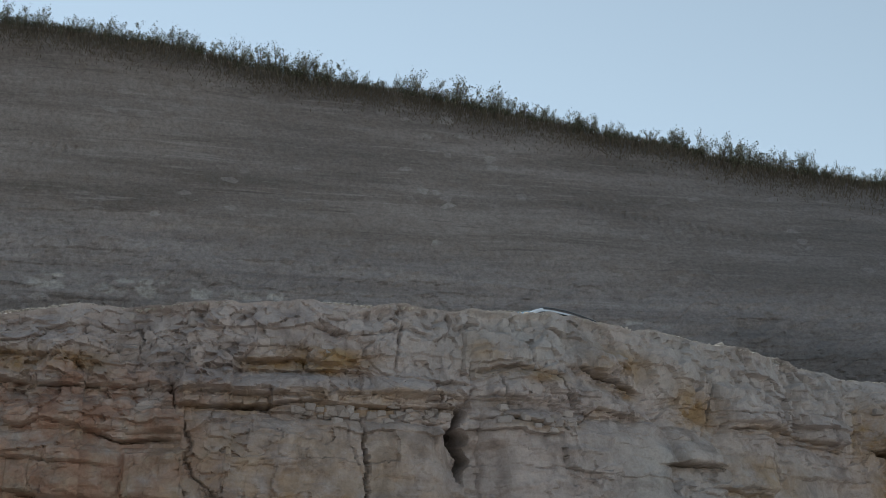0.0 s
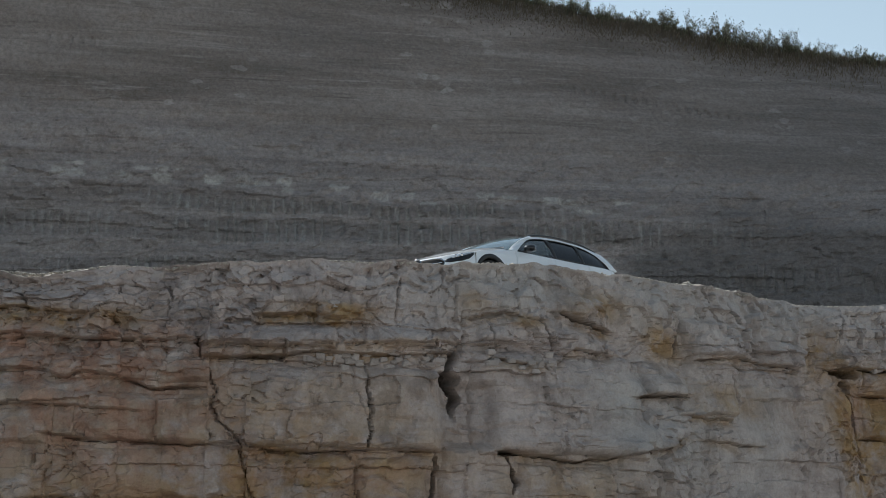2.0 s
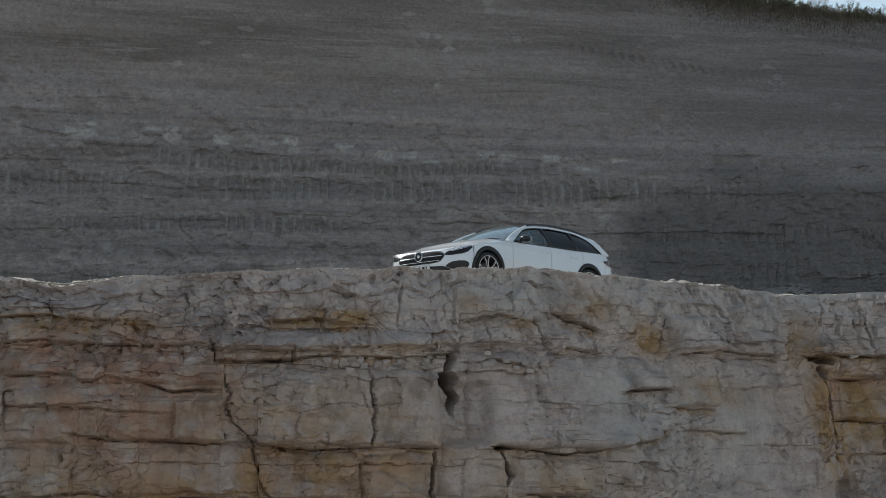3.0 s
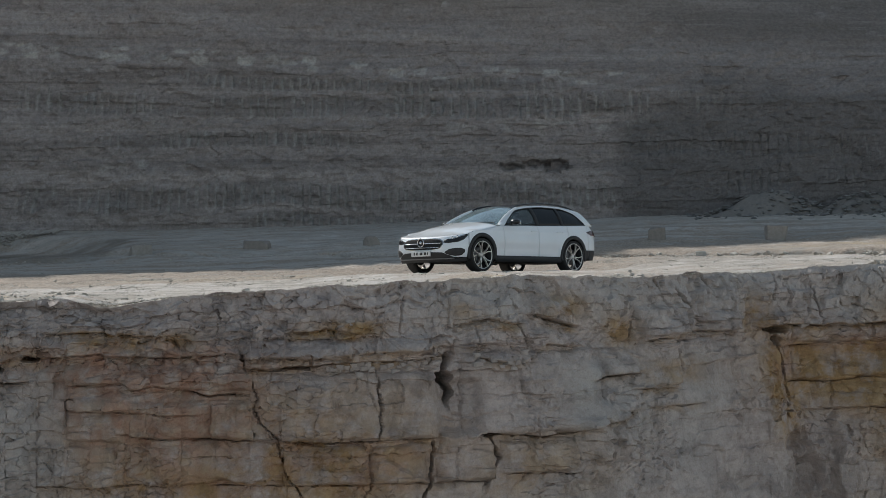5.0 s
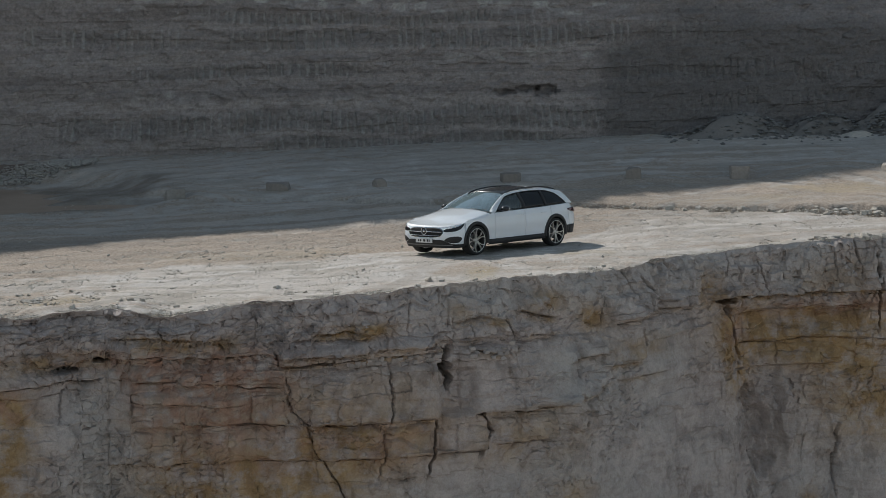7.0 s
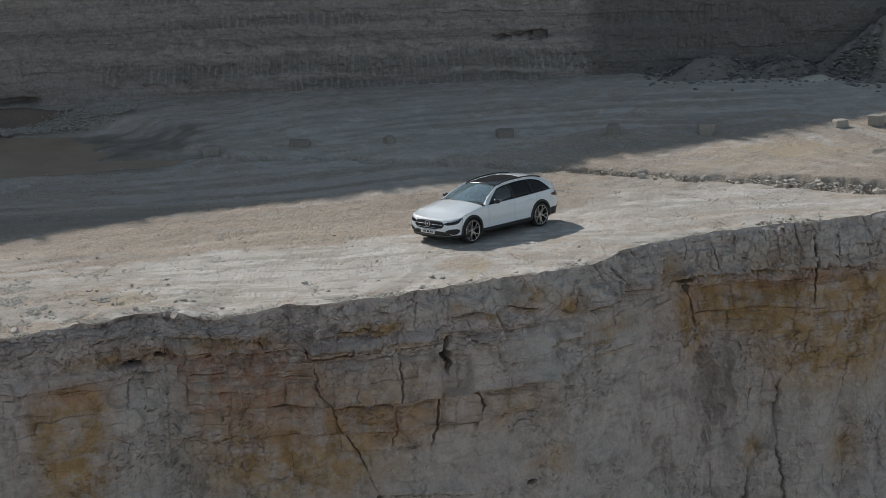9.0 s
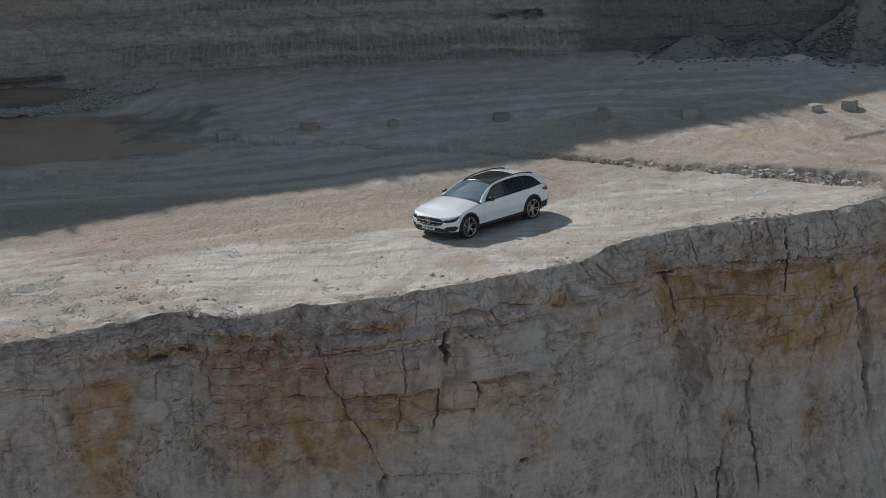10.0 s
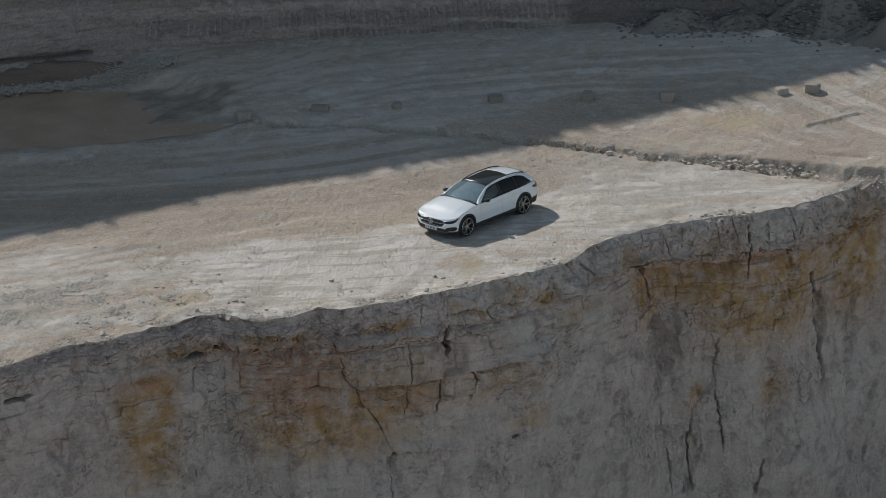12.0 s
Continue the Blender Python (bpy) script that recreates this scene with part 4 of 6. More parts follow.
tooth = np.maximum(tooth, high * step(0.75, 0.35, np.abs(np.sin((X + 0.25 * Z) * math.pi / 0.30))) * step(-0.7, -0.1, fbm(X * 0.9, Z, 2, 239)))
c1, c2, r1, r2, r3, du, dv = cells(X / 0.9 + 0.3 * vnoise(X, Z, 245), dip / 0.34, 401)
Dsp = Dsp + (0.02 * r1 + 0.05 * r2 * du + 0.04 * r3 * dv) * lowmask
c1, c2, r1, r2, r3, du, dv = cells(X / 0.30, dip / 0.16, 421)
Dsp = Dsp + (0.014 * r1 + 0.045 * r2 * du + 0.03 * r3 * dv) * lowmask
Dsp = Dsp - 0.07 * tooth + 0.06 * fbm(X * 0.6, Z * 1.1, 4, 241) * (0.4 + lowmask) + 0.05 * fbm(X * 2.6, Z * 3.6, 4, 243) * (0.35 + lowmask)
crack_shade_h = step(0.05, 0.015, np.minimum(frac, 1 - frac) * (hb[k + 1] - hb[k])) * 0.16 * lowmask * step(0.2, 0.7, fbm(X * 0.9, dip * 1.5, 3, 251))
c1, c2, r1, r2, r3, du, dv = cells(X / 0.55, dip / 0.3, 441)
row = 1.4 * step(0.30, 0.14, np.abs(Z - 5.35 + 0.047 * X - 0.10 * vnoise(X * 0.3, X * 0, 261))) * step(6, 4, X) + 0.8 * step(0.3, 0.1, np.abs(dip - 3.8)) * step(-2, 0, X) * step(9, 6, X) + 0.6 * step(0.3, 0.1, np.abs(dip - 2.6)) * step(-14, -12, X) * step(-8, -10, X)
pale = row * step(-0.2, 0.1, r1) * step(0.52, 0.40, c1 + 0.18 * fbm(X * 5, Z * 5, 3, 263)) * (0.7 + 0.3 * r2)
crack_shade_h = np.maximum(crack_shade_h, 0.22 * tooth * step(6.6, 7.6, Z))
# the hollow in the low wall, with its shade painted in
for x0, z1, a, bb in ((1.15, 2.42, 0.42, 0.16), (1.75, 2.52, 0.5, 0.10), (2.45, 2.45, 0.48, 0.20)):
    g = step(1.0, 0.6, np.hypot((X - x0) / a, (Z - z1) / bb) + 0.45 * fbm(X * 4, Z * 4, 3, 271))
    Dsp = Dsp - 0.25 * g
    crack_shade_h = np.maximum(crack_shade_h, 0.6 * g)
# an undercut above the soil bank, its shadow line painted dark as well
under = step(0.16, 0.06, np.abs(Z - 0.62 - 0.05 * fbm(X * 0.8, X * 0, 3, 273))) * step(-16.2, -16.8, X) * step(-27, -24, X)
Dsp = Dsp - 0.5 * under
crack_shade_h = np.maximum(crack_shade_h, 0.7 * under)
Y = Y - Dsp
# freshly dug dark shale on the lower right and in the tooth rows
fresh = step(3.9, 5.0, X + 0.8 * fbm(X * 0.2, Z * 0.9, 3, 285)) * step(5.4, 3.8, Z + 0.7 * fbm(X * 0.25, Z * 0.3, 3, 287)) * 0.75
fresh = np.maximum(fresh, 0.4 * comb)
# the upper slope also gets darker towards the right
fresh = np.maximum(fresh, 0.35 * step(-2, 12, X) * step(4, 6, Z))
upperh = np.clip(step(0.50, 0.62, hv)[:, None] + 0.25 * fbm(X * 0.12, Z * 0.8, 3, 281), 0, 1)
# the hill goes on behind the crest
back = np.array([2.0, 6, 14, 30, 60, 120, 260, 600])
Yb = crest_y[None, :] + back[:, None]
Zb = crest_z[None, :] + np.array([0.35, 0.6, 0.2, -2, -8, -18, -28, -34])[:, None]
full = np.concatenate([np.stack([X, Y, Z], -1), np.stack([np.repeat(hx[None, :], len(back), 0), Yb, Zb], -1)])
pad = lambda a, v=0.0: np.concatenate([a, np.full((len(back), len(hx)), v)])
tagged(sheet("hillside", full, HILL, {"upper": pad(upperh, 1.0), "pale": pad(np.clip(pale, 0, 1)), "crack": pad(np.clip(crack_shade_h, 0, 1)), "scrape": pad(tooth * step(7.6, 6.6, Z)), "fresh": pad(fresh)}, smooth=False), "tall dark layered quarry wall with excavator tooth marks", "hillside", kind="structure")

# ================= pond, banks, heaps =================
MUD = Nodes("muddy_water")
MUD.set(color=MUD.ramp(MUD.noise(0.7, 5), [(0.3, (0.36, 0.275, 0.21)), (0.7, (0.45, 0.35, 0.275))]), rough=0.55, spec=0.2)
MUD.bump(MUD.noise(6, 3), 0.15, 0.02)
a = np.linspace(0, 2 * math.pi, 90)
rr = np.linspace(0, 1.12, 12)
R_, A_ = np.meshgrid(rr, a, indexing="ij")
ray = np.linspace(0, 12, 241)[:, None]
reach = (ray * (pond_d(-16.5 + ray * np.cos(a), 11.5 + ray * np.sin(a)) < 1.18)).max(0)
P = np.stack([-16.5 + reach * R_ / 1.12 * np.cos(A_), 11.5 + reach * R_ / 1.12 * np.sin(A_), np.full_like(R_, -0.262)], -1)
tagged(sheet("pond", P, MUD.m), "shallow brown muddy pond on the quarry floor", "pond", kind="structure")

SPOIL = make_stone("dark_spoil", (0.23, 0.21, 0.19), (0.31, 0.285, 0.26))
SOIL = make_stone("brown_soil", (0.24, 0.19, 0.16), (0.30, 0.24, 0.20))


def heap(name, cx, cy, rx, ry, h, seed, material, label, category, rough=0.12):
    """A tipped heap with a ragged foot."""
    r, a = np.meshgrid(np.linspace(0, 1, 34), np.linspace(0, 2 * math.pi, 97), indexing="ij")
    edge = 1 + 0.16 * fbm(np.cos(a) * 1.5 + seed, np.sin(a) * 1.5, 3, seed)
    x, y = cx + rx * r * edge * np.cos(a), cy + ry * r * edge * np.sin(a)
    f = 0.5 + 0.5 * np.cos(math.pi * np.clip(r, 0, 1))
    z = ground_z(x, y) - 0.06 + h * f + rough * h * fbm(x * 1.6, y * 1.6, 4, seed + 3) * (0.3 + f)
    x[:, -1], y[:, -1], z[:, -1] = x[:, 0], y[:, 0], z[:, 0]
    return tagged(sheet(name, np.stack([x, y, z], -1), material), label, category)


heap("spoil_mound", 9.1, 18.9, 2.5, 1.3, 0.68, 501, SPOIL, "grey mound of fine rubble against the back wall", "heap")
heap("spoil_mound", 11.9, 18.6, 2.0, 1.2, 0.62, 507, SPOIL, "grey mound of fine rubble against the back wall", "heap")
heap("spoil_mound", 16.2, 18.2, 4.0, 1.9, 2.1, 511, SPOIL, "broad grey heap of broken shale", "heap", 0.2)
heap("spoil_mound", 20.0, 16.2, 4.0, 2.0, 2.2, 517, SPOIL, "broad grey heap of broken shale", "heap", 0.2)
heap("dust_heap", 12.7, 17.2, 0.9, 0.55, 0.22, 521, STONE, "low pale heap of stone dust", "heap")
heap("soil_bank", -20.5, 17.2, 8.0, 1.5, 0.42, 523, SOIL, "brown soil bank behind the pond", "bank", 0.3)

# ================= stones =================


def rock_bm(rng, sx, sy, sz, cuts=9, seed=0):
    """A broken block: a cube cut by slanting planes, its edges a little worn."""
    bm = bmesh.new()
    bmesh.ops.create_cube(bm, size=1, matrix=Matrix.Diagonal((sx, sy, sz, 1)))
    for k in range(cuts):
        p = Vector((rng.uniform(-1, 1), rng.uniform(-1, 1), rng.uniform(-0.25, 1))).normalized()
        reach = 0.5 * (abs(p.x) * sx + abs(p.y) * sy + abs(p.z) * sz)
        cut = bmesh.ops.bisect_plane(bm, geom=bm.verts[:] + bm.edges[:] + bm.faces[:], plane_co=p * reach * rng.uniform(0.66, 0.84), plane_no=p, clear_outer=True)
        rim = [e for e in cut["geom_cut"] if isinstance(e, bmesh.types.BMEdge)]
        if rim:
            bmesh.ops.edgeloop_fill(bm, edges=rim)
    bmesh.ops.bevel(bm, geom=bm.edges[:], offset=0.03 * min(sx, sy, sz), segments=1, affect="EDGES")
    bmesh.ops.triangulate(bm, faces=bm.faces[:])
    bmesh.ops.subdivide_edges(bm, edges=bm.edges[:], cuts=2, use_grid_fill=True)
    for v in bm.verts:
        v.co += v.co.normalized() * 0.045 * min(sx, sy, sz) * noise.noise(v.co * 9 + Vector((seed * 7.7, 0, 0)))
    low = min(v.co.z for v in bm.verts)
    for v in bm.verts:
        v.co.z -= low
    return bm


rng = random.Random(11)


def lone_rock(name, x, y, sx, sy, sz, turn, label, category, seed, material=None, tiltx=0):
    bm = rock_bm(rng, sx * 0.88, sy, sz * 0.82, cuts=6, seed=seed)
    ob = part(name, bm, material or STONE, None, smooth=False)
    ob.matrix_world = pose(x, y, float(ground_z(x, y)) - 0.03, tiltx, 0, turn)
    return tagged(ob, label, category)


for x, y, sx, sy, sz, turn, stuff, lb in (
    (-9.2, 11.15, 0.62, 0.5, 0.54, 20, BOULDER, "pale squared limestone boulder on the quarry floor"),
    (-6.1, 11.4, 0.80, 0.5, 0.37, -5, BROWNROCK, "long low brown boulder on the quarry floor"),
    (-3.0, 11.1, 0.45, 0.4, 0.40, 12, BROWNROCK, "small dark brown boulder on the quarry floor"),
    (0.95, 11.45, 0.76, 0.46, 0.38, 4, BROWNROCK, "long low grey-brown boulder on the quarry floor"),
    (4.68, 11.2, 0.52, 0.44, 0.47, -8, BROWNROCK, "squared upright grey-brown boulder on the quarry floor"),
    (7.8, 10.75, 0.64, 0.48, 0.52, 8, BROWNROCK, "large squared brownish boulder at the shadow's edge"),
    (12.4, 10.9, 0.50, 0.40, 0.32, 15, BOULDER, "pointed sunlit limestone boulder"),
    (13.65, 10.95, 0.62, 0.46, 0.42, -20, BOULDER, "rugged sunlit limestone boulder"),
):
    tagged(lone_rock("boulder", x, y, sx, sy, sz, turn, lb, "boulder", int(x * 10), stuff), group="boulders in a row")

# stones that can be told apart share a few shapes
SHAPES = []
for k in range(10):
    bm = bmesh.new()
    bmesh.ops.create_cube(bm, size=0.85)
    for v in bm.verts:
        v.co = Vector((v.co.x * rng.uniform(0.55, 1.25), v.co.y * rng.uniform(0.5, 1.1), v.co.z * rng.uniform(0.35, 0.85)))
    bmesh.ops.bevel(bm, geom=bm.edges[:], offset=0.07, segments=1, affect="EDGES")
    me = bpy.data.meshes.new("stone")
    bm.to_mesh(me)
    bm.free()
    me.materials.append(STONE)
    SHAPES.append(me)


def stone(x, y, s, label="pale angular loose stone on the ground"):
    ob = new("stone", rng.choice(SHAPES))
    ob.matrix_world = pose(x, y, float(ground_z(x, y)) + 0.10 * s, rng.uniform(-25, 25), rng.uniform(-25, 25), rng.uniform(0, 360)) @ Matrix.Diagonal((s, s * rng.uniform(0.7, 1.0), s * rng.uniform(0.7, 1.1), 1))
    return tagged(ob, label, "stone", "loose stones")


for _ in range(70):
    x = rng.uniform(8.6, 12.4) if rng.random() < 0.85 else rng.uniform(4, 8.6)
    stone(x, float(np.interp(x, TRENCH[:, 0], TRENCH[:, 1])) + rng.gauss(0.05, 0.30), rng.uniform(0.07, 0.24), "pale broken stone in the shallow trench")
for _ in range(45):
    x = rng.uniform(-14, 12)
    stone(x, float(lip_y(x)) + rng.uniform(0.06, 0.5), rng.uniform(0.05, 0.16), "pale broken stone at the cliff edge")
for x, y, s in ((-1.48, -4.75, 0.24), (-1.2, -4.95, 0.16), (-4.9, -4.6, 0.16), (-8.0, -6.0, 0.28), (-7.7, -6.1, 0.2), (-8.2, -6.15, 0.2), (-4.2, -5.6, 0.13), (5.1, 5.6, 0.32), (5.5, 5.3, 0.2), (-12.0, -7.9, 0.22), (-6.9, -6.6, 0.16), (2.6, -2.5, 0.12)):
    stone(x, y, s)
for _ in range(16):
    x = rng.uniform(7.9, 9.6)
    stone(x, float(lip_y(x)) + rng.uniform(-0.02, 0.22), rng.uniform(0.10, 0.26), "pale broken stone at the cliff edge")
for _ in range(40):
    x = rng.uniform(-14, -8.6)
    stone(x, float(lip_y(x)) + rng.uniform(1.2, 3.4), rng.uniform(0.05, 0.12))
for _ in range(45):
    stone(rng.uniform(-14, 15), rng.uniform(-3, 10), rng.uniform(0.05, 0.13))

# uncounted gravel
g = np.random.RandomState(3)


def gravel(name, x, y, size, material, label, lift=-0.02, zf=ground_z):
    n = len(x)
    base = np.array([(1, 0, 0), (-1, 0, 0), (0, 1, 0), (0, -1, 0), (0, 0, 0.45), (0, 0, -0.7)], float)
    tri = np.array([(0, 2, 4), (2, 1, 4), (1, 3, 4), (3, 0, 4), (2, 0, 5), (1, 2, 5), (3, 1, 5), (0, 3, 5)])
    V = base[None] * (1 + g.uniform(-0.35, 0.35, (n, 6, 3))) * (size[:, None, None] * 0.5)
    t = g.uniform(0, 6.28, n)
    c, s = np.cos(t)[:, None], np.sin(t)[:, None]
    V = np.stack([V[..., 0] * c - V[..., 1] * s, V[..., 0] * s + V[..., 1] * c, V[..., 2]], -1)
    V = V + np.stack([x, y, zf(x, y) + lift * size], -1)[:, None, :]
    T = tri[None] + (np.arange(n) * 6)[:, None, None]
    return tagged(soup(name, V.reshape(-1, 3), T.reshape(-1, 3), material), label, "gravel", kind="stuff")


n = 34000
x = g.uniform(-16, 17, n)
y = lip_y(x) + np.abs(g.normal(0, 1, n)) ** 1.2 * 6.0
k = (y < 11) & (fbm(x * 0.5, y * 0.7, 3, 601) > -0.25 + 0.5 * g.rand(n) - 0.2)
k &= (np.hypot(x - 1, y) > 4.5) | (g.rand(n) < 0.4)
gravel("gravel", x[k], y[k], g.uniform(0.12, 0.265, k.sum()) ** 2, STONE, "scattered pale gravel on the quarry floor")
n = 2000
x = np.concatenate([g.normal(-11.6, 1.2, n // 2), g.normal(-8.8, 1.3, n // 4), g.normal(-4.5, 1.6, n // 4)])
y = lip_y(x) + np.concatenate([g.normal(2.4, 0.55, n // 2), g.normal(1.5, 0.5, n // 4), g.normal(1.6, 0.5, n // 4)])
gravel("gravel_patch", x, y, g.uniform(0.015, 0.065, n), STONE, "patches of coarse pale gravel near the edge")
n = 4200
x = g.uniform(-15, 14, n)
y = lip_y(x) + np.abs(g.normal(0, 0.22, n)) + 0.02
gravel("edge_gravel", x, y, g.uniform(0.02, 0.085, n), STONE, "loose gravel along the cliff edge")
n = 12000
x = g.uniform(-17, -9.5, n)
y = np.interp(x, [-17, -13, -9.5], [-5.8, -4.6, -4.6]) + g.normal(0, 0.85, n)
k = (fbm(x * 1.1, y * 1.5, 3, 611) > 0.05) & (y > lip_y(x) + 0.05)
gravel("stony_patch", x[k], y[k], g.uniform(0.18, 0.38, k.sum()) ** 2, STONE, "patches of broken pale stone in the dust")
n = 12000
x = g.uniform(-15, 9, n)
y = np.interp(x, [-15, -4, 3, 9], [0.2, 0.8, 4.6, 6.8]) + g.normal(0, 1.5, n)
k = (fbm(x * 0.8, y * 1.3, 3, 613) > -0.1) & (np.hypot(x, y) > 2.9)
gravel("brown_gravel", x[k], y[k], g.uniform(0.14, 0.25, k.sum()) ** 2, STONE, "coarse brown gravel behind the car")
n = 1500
x = g.uniform(-8, 15, n)
y = np.interp(x, TRENCH[:, 0], TRENCH[:, 1]) + g.normal(0, 1, n) * np.interp(x, [4, 9], [0.4, 0.38])
gravel("trench_rubble", x, y, g.uniform(0.02, 0.085, n) * np.interp(x, [-8, 4, 10], [0.5, 0.8, 1.2]), STONE, "broken stone filling the shallow trench", 0.0)
n = 5200
x = g.uniform(-26, -12.6, n)
y = np.interp(x, [-26, -19.7, -15.2, -12.6], [14.2, 15.5, 16.6, 17.4]) + g.normal(0, 0.34, n)
gravel("bank_gravel", x, y, g.uniform(0.05, 0.17, n), BOULDER, "grey gravel along the pond bank", 0.5)
n = 5200
x = g.uniform(6.5, 24, n)
y = np.interp(x, [6.5, 9, 13, 18, 24], [19.2, 18.7, 17.9, 16.9, 15.4]) + g.normal(0, 0.75, n)


def heap_z(x, y):
    z = ground_z(x, y)
    for cx, cy, rx, ry, h in ((9.1, 18.9, 2.5, 1.3, 0.68), (11.9, 18.6, 2.0, 1.2, 0.62), (16.2, 18.2, 4.0, 1.9, 2.1), (20, 16.2, 4, 2, 2.2)):
        z = np.maximum(z, ground_z(x, y) + h * (0.5 + 0.5 * np.cos(math.pi * np.clip(np.hypot((x - cx) / rx, (y - cy) / ry), 0, 1))))
    return z


k = (x > 13.5) | (g.rand(n) < 0.25)
gravel("scree", x[k], y[k], g.uniform(0.05, 0.26, k.sum()), SHALE, "broken grey shale scree below the wall", 0.1, heap_z)

# ================= shrubs along the crest =================
LEAF = Nodes("shrub_leaf")
lf = LEAF.put("ShaderNodeNewGeometry").outputs["Random Per Island"]
LEAF.set(color=LEAF.ramp(lf, [(0.0, (0.06, 0.066, 0.036)), (0.6, (0.12, 0.12, 0.07)), (1.0, (0.22, 0.20, 0.13))]), rough=0.7)
BARK = plain("shrub_bark", (0.075, 0.06, 0.048), 0.9)
DRYGRASS = make_stone("dry_grass", (0.13, 0.105, 0.075), (0.20, 0.165, 0.12))


def shrub(seed, h, spread, leaves):
    """A young tree: a tapered stem, limbs, and a loose crown of small leaves."""
    r = random.Random(seed)
    top = tagged(new("shrub"), "small leafy shrub on the hill crest", "shrub", "shrubs along the crest")
    bm = bmesh.new()
    tips = []

    def limb(p, d, length, rad, depth):
        pts = [p]
        for k in range(4):
            d = (d + Vector((r.uniform(-0.25, 0.25), r.uniform(-0.25, 0.25), r.uniform(-0.05, 0.2)))).normalized()
            pts.append(pts[-1] + d * length / 4)
        n_ = 5
        rings = []
        for i, q in enumerate(pts):
            w = rad * (1 - 0.75 * i / 4)
            rings.append([bm.verts.new(q + Vector((w * math.cos(2 * math.pi * j / n_), w * math.sin(2 * math.pi * j / n_), 0))) for j in range(n_)])
        for a_, b_ in zip(rings[:-1], rings[1:]):
            for j in range(n_):
                bm.faces.new([a_[j], a_[(j + 1) % n_], b_[(j + 1) % n_], b_[j]])
        tips.extend((pts[2], pts[3], pts[4]))
        if depth:
            for k in range(r.randint(4, 6)):
                q = pts[r.randint(1, 4)]
                ang = r.uniform(0, 2 * math.pi)
                limb(q, Vector((math.cos(ang) * spread, math.sin(ang) * spread, r.uniform(0.35, 1.1))).normalized(), length * r.uniform(0.35, 0.6), rad * 0.5, depth - 1)

    for k in range(3):
        ang = 2.1 * k + r.uniform(-0.5, 0.5)
        limb(Vector((0.03 * math.cos(ang), 0.03 * math.sin(ang), -0.05)), Vector((0.35 * spread * math.cos(ang), 0.35 * spread * math.sin(ang), 1)).normalized(), h * r.uniform(0.55, 0.85), 0.012 * h + 0.004, 1)
    tips.extend(Vector((r.gauss(0, 0.16 * h), r.gauss(0, 0.16 * h), r.uniform(0.02, 0.35) * h)) for _ in range(30))
    part("trunk", bm, BARK, top)
    V, T = [], []
    for _ in range(leaves):
        c = r.choice(tips) + Vector((r.gauss(0, 0.05 * h), r.gauss(0, 0.05 * h), r.gauss(0.0, 0.06 * h)))
        s = r.uniform(0.016, 0.036) * (0.6 + 0.5 * h)
        u = Vector((r.uniform(-1, 1), r.uniform(-1, 1), r.uniform(-0.3, 1))).normalized() * s
        w = u.orthogonal().normalized() * s * 0.45
        w.rotate(Matrix.Rotation(r.uniform(0, 6.28), 3, u))
        k = len(V)
        V += [c - u, c + w, c + u, c - w]
        T += [(k, k + 1, k + 2), (k, k + 2, k + 3)]
    cr = soup("crown", V, T, LEAF.m)
    cr.parent = top
    return top


KINDS = [shrub(900 + k, h, sp, lv) for k, (h, sp, lv) in enumerate(((0.72, 0.8, 620), (0.58, 1.0, 560), (0.82, 0.6, 640), (0.48, 1.2, 520), (0.66, 0.9, 600), (0.42, 1.3, 480), (0.62, 0.7, 560), (0.54, 0.9, 560)))]
made = set()
# the first 70 stand out of view, added to shape the crest's shadow edge
xs = [-46 + 0.42 * i for i in range(70)] + [-16.6 + 0.125 * i for i in range(272)]
for i, x in enumerate(xs):
    x += rng.uniform(-0.12, 0.12)
    d = rng.uniform(-0.15, 0.9)
    k = rng.randrange(len(KINDS))
    cy, cz = float(np.interp(x, hx, crest_y)), float(np.interp(x, hx, crest_z))
    m = pose(x, cy + d, cz + 0.17 * max(0, d) - 0.03, rng.uniform(-8, 8), rng.uniform(-8, 8), rng.uniform(0, 360))
    sc = rng.uniform(0.78, 1.08) * (0.7 if x < -17 else 1.0) * (1 + 0.25 * float(vnoise(x * 0.35, 0.0, 77)))
    if k not in made:
        made.add(k)
        ob = KINDS[k]
        ob.matrix_world = m @ Matrix.Scale(sc, 4)
    else:
        ob = copy_thing(KINDS[k], m)
        ob.scale = (sc, sc, sc)
# grass and low growth under them
n = 42000
x = g.uniform(-40, 18, n)
d = np.where(g.rand(n) < 0.6, -np.abs(g.normal(0, 0.55, n)), g.uniform(-0.2, 1.6, n))
cy, cz = np.interp(x, hx, crest_y), np.interp(x, hx, crest_z)
slope = np.where(d > 0, 0.17 * d, d * 0.85)
hgt = g.uniform(0.08, 0.30, n) * (0.25 + 0.75 * step(-0.7, 0.2, d))
ang = g.uniform(0, 3.14, n)
w = 0.016
A0 = np.stack([x - w * np.cos(ang), cy + d - w * np.sin(ang), cz + slope - 0.05], -1)
B0 = np.stack([x + w * np.cos(ang), cy + d + w * np.sin(ang), cz + slope - 0.05], -1)
C0 = np.stack([x + g.normal(0, 0.05, n), cy + d + g.normal(0, 0.05, n), cz + slope + hgt], -1)
tagged(soup("crest_grass", np.stack([A0, B0, C0], 1).reshape(-1, 3), np.arange(3 * n).reshape(-1, 3), DRYGRASS), "dry grass along the hill crest", "grass", kind="stuff")

# low leafy growth that fills the gaps between the shrubs
n = 34000
x = g.uniform(-24, 18, n)
x = x + 0.18 * np.sin(x * 5.1) + 0.10 * np.sin(x * 11.7)
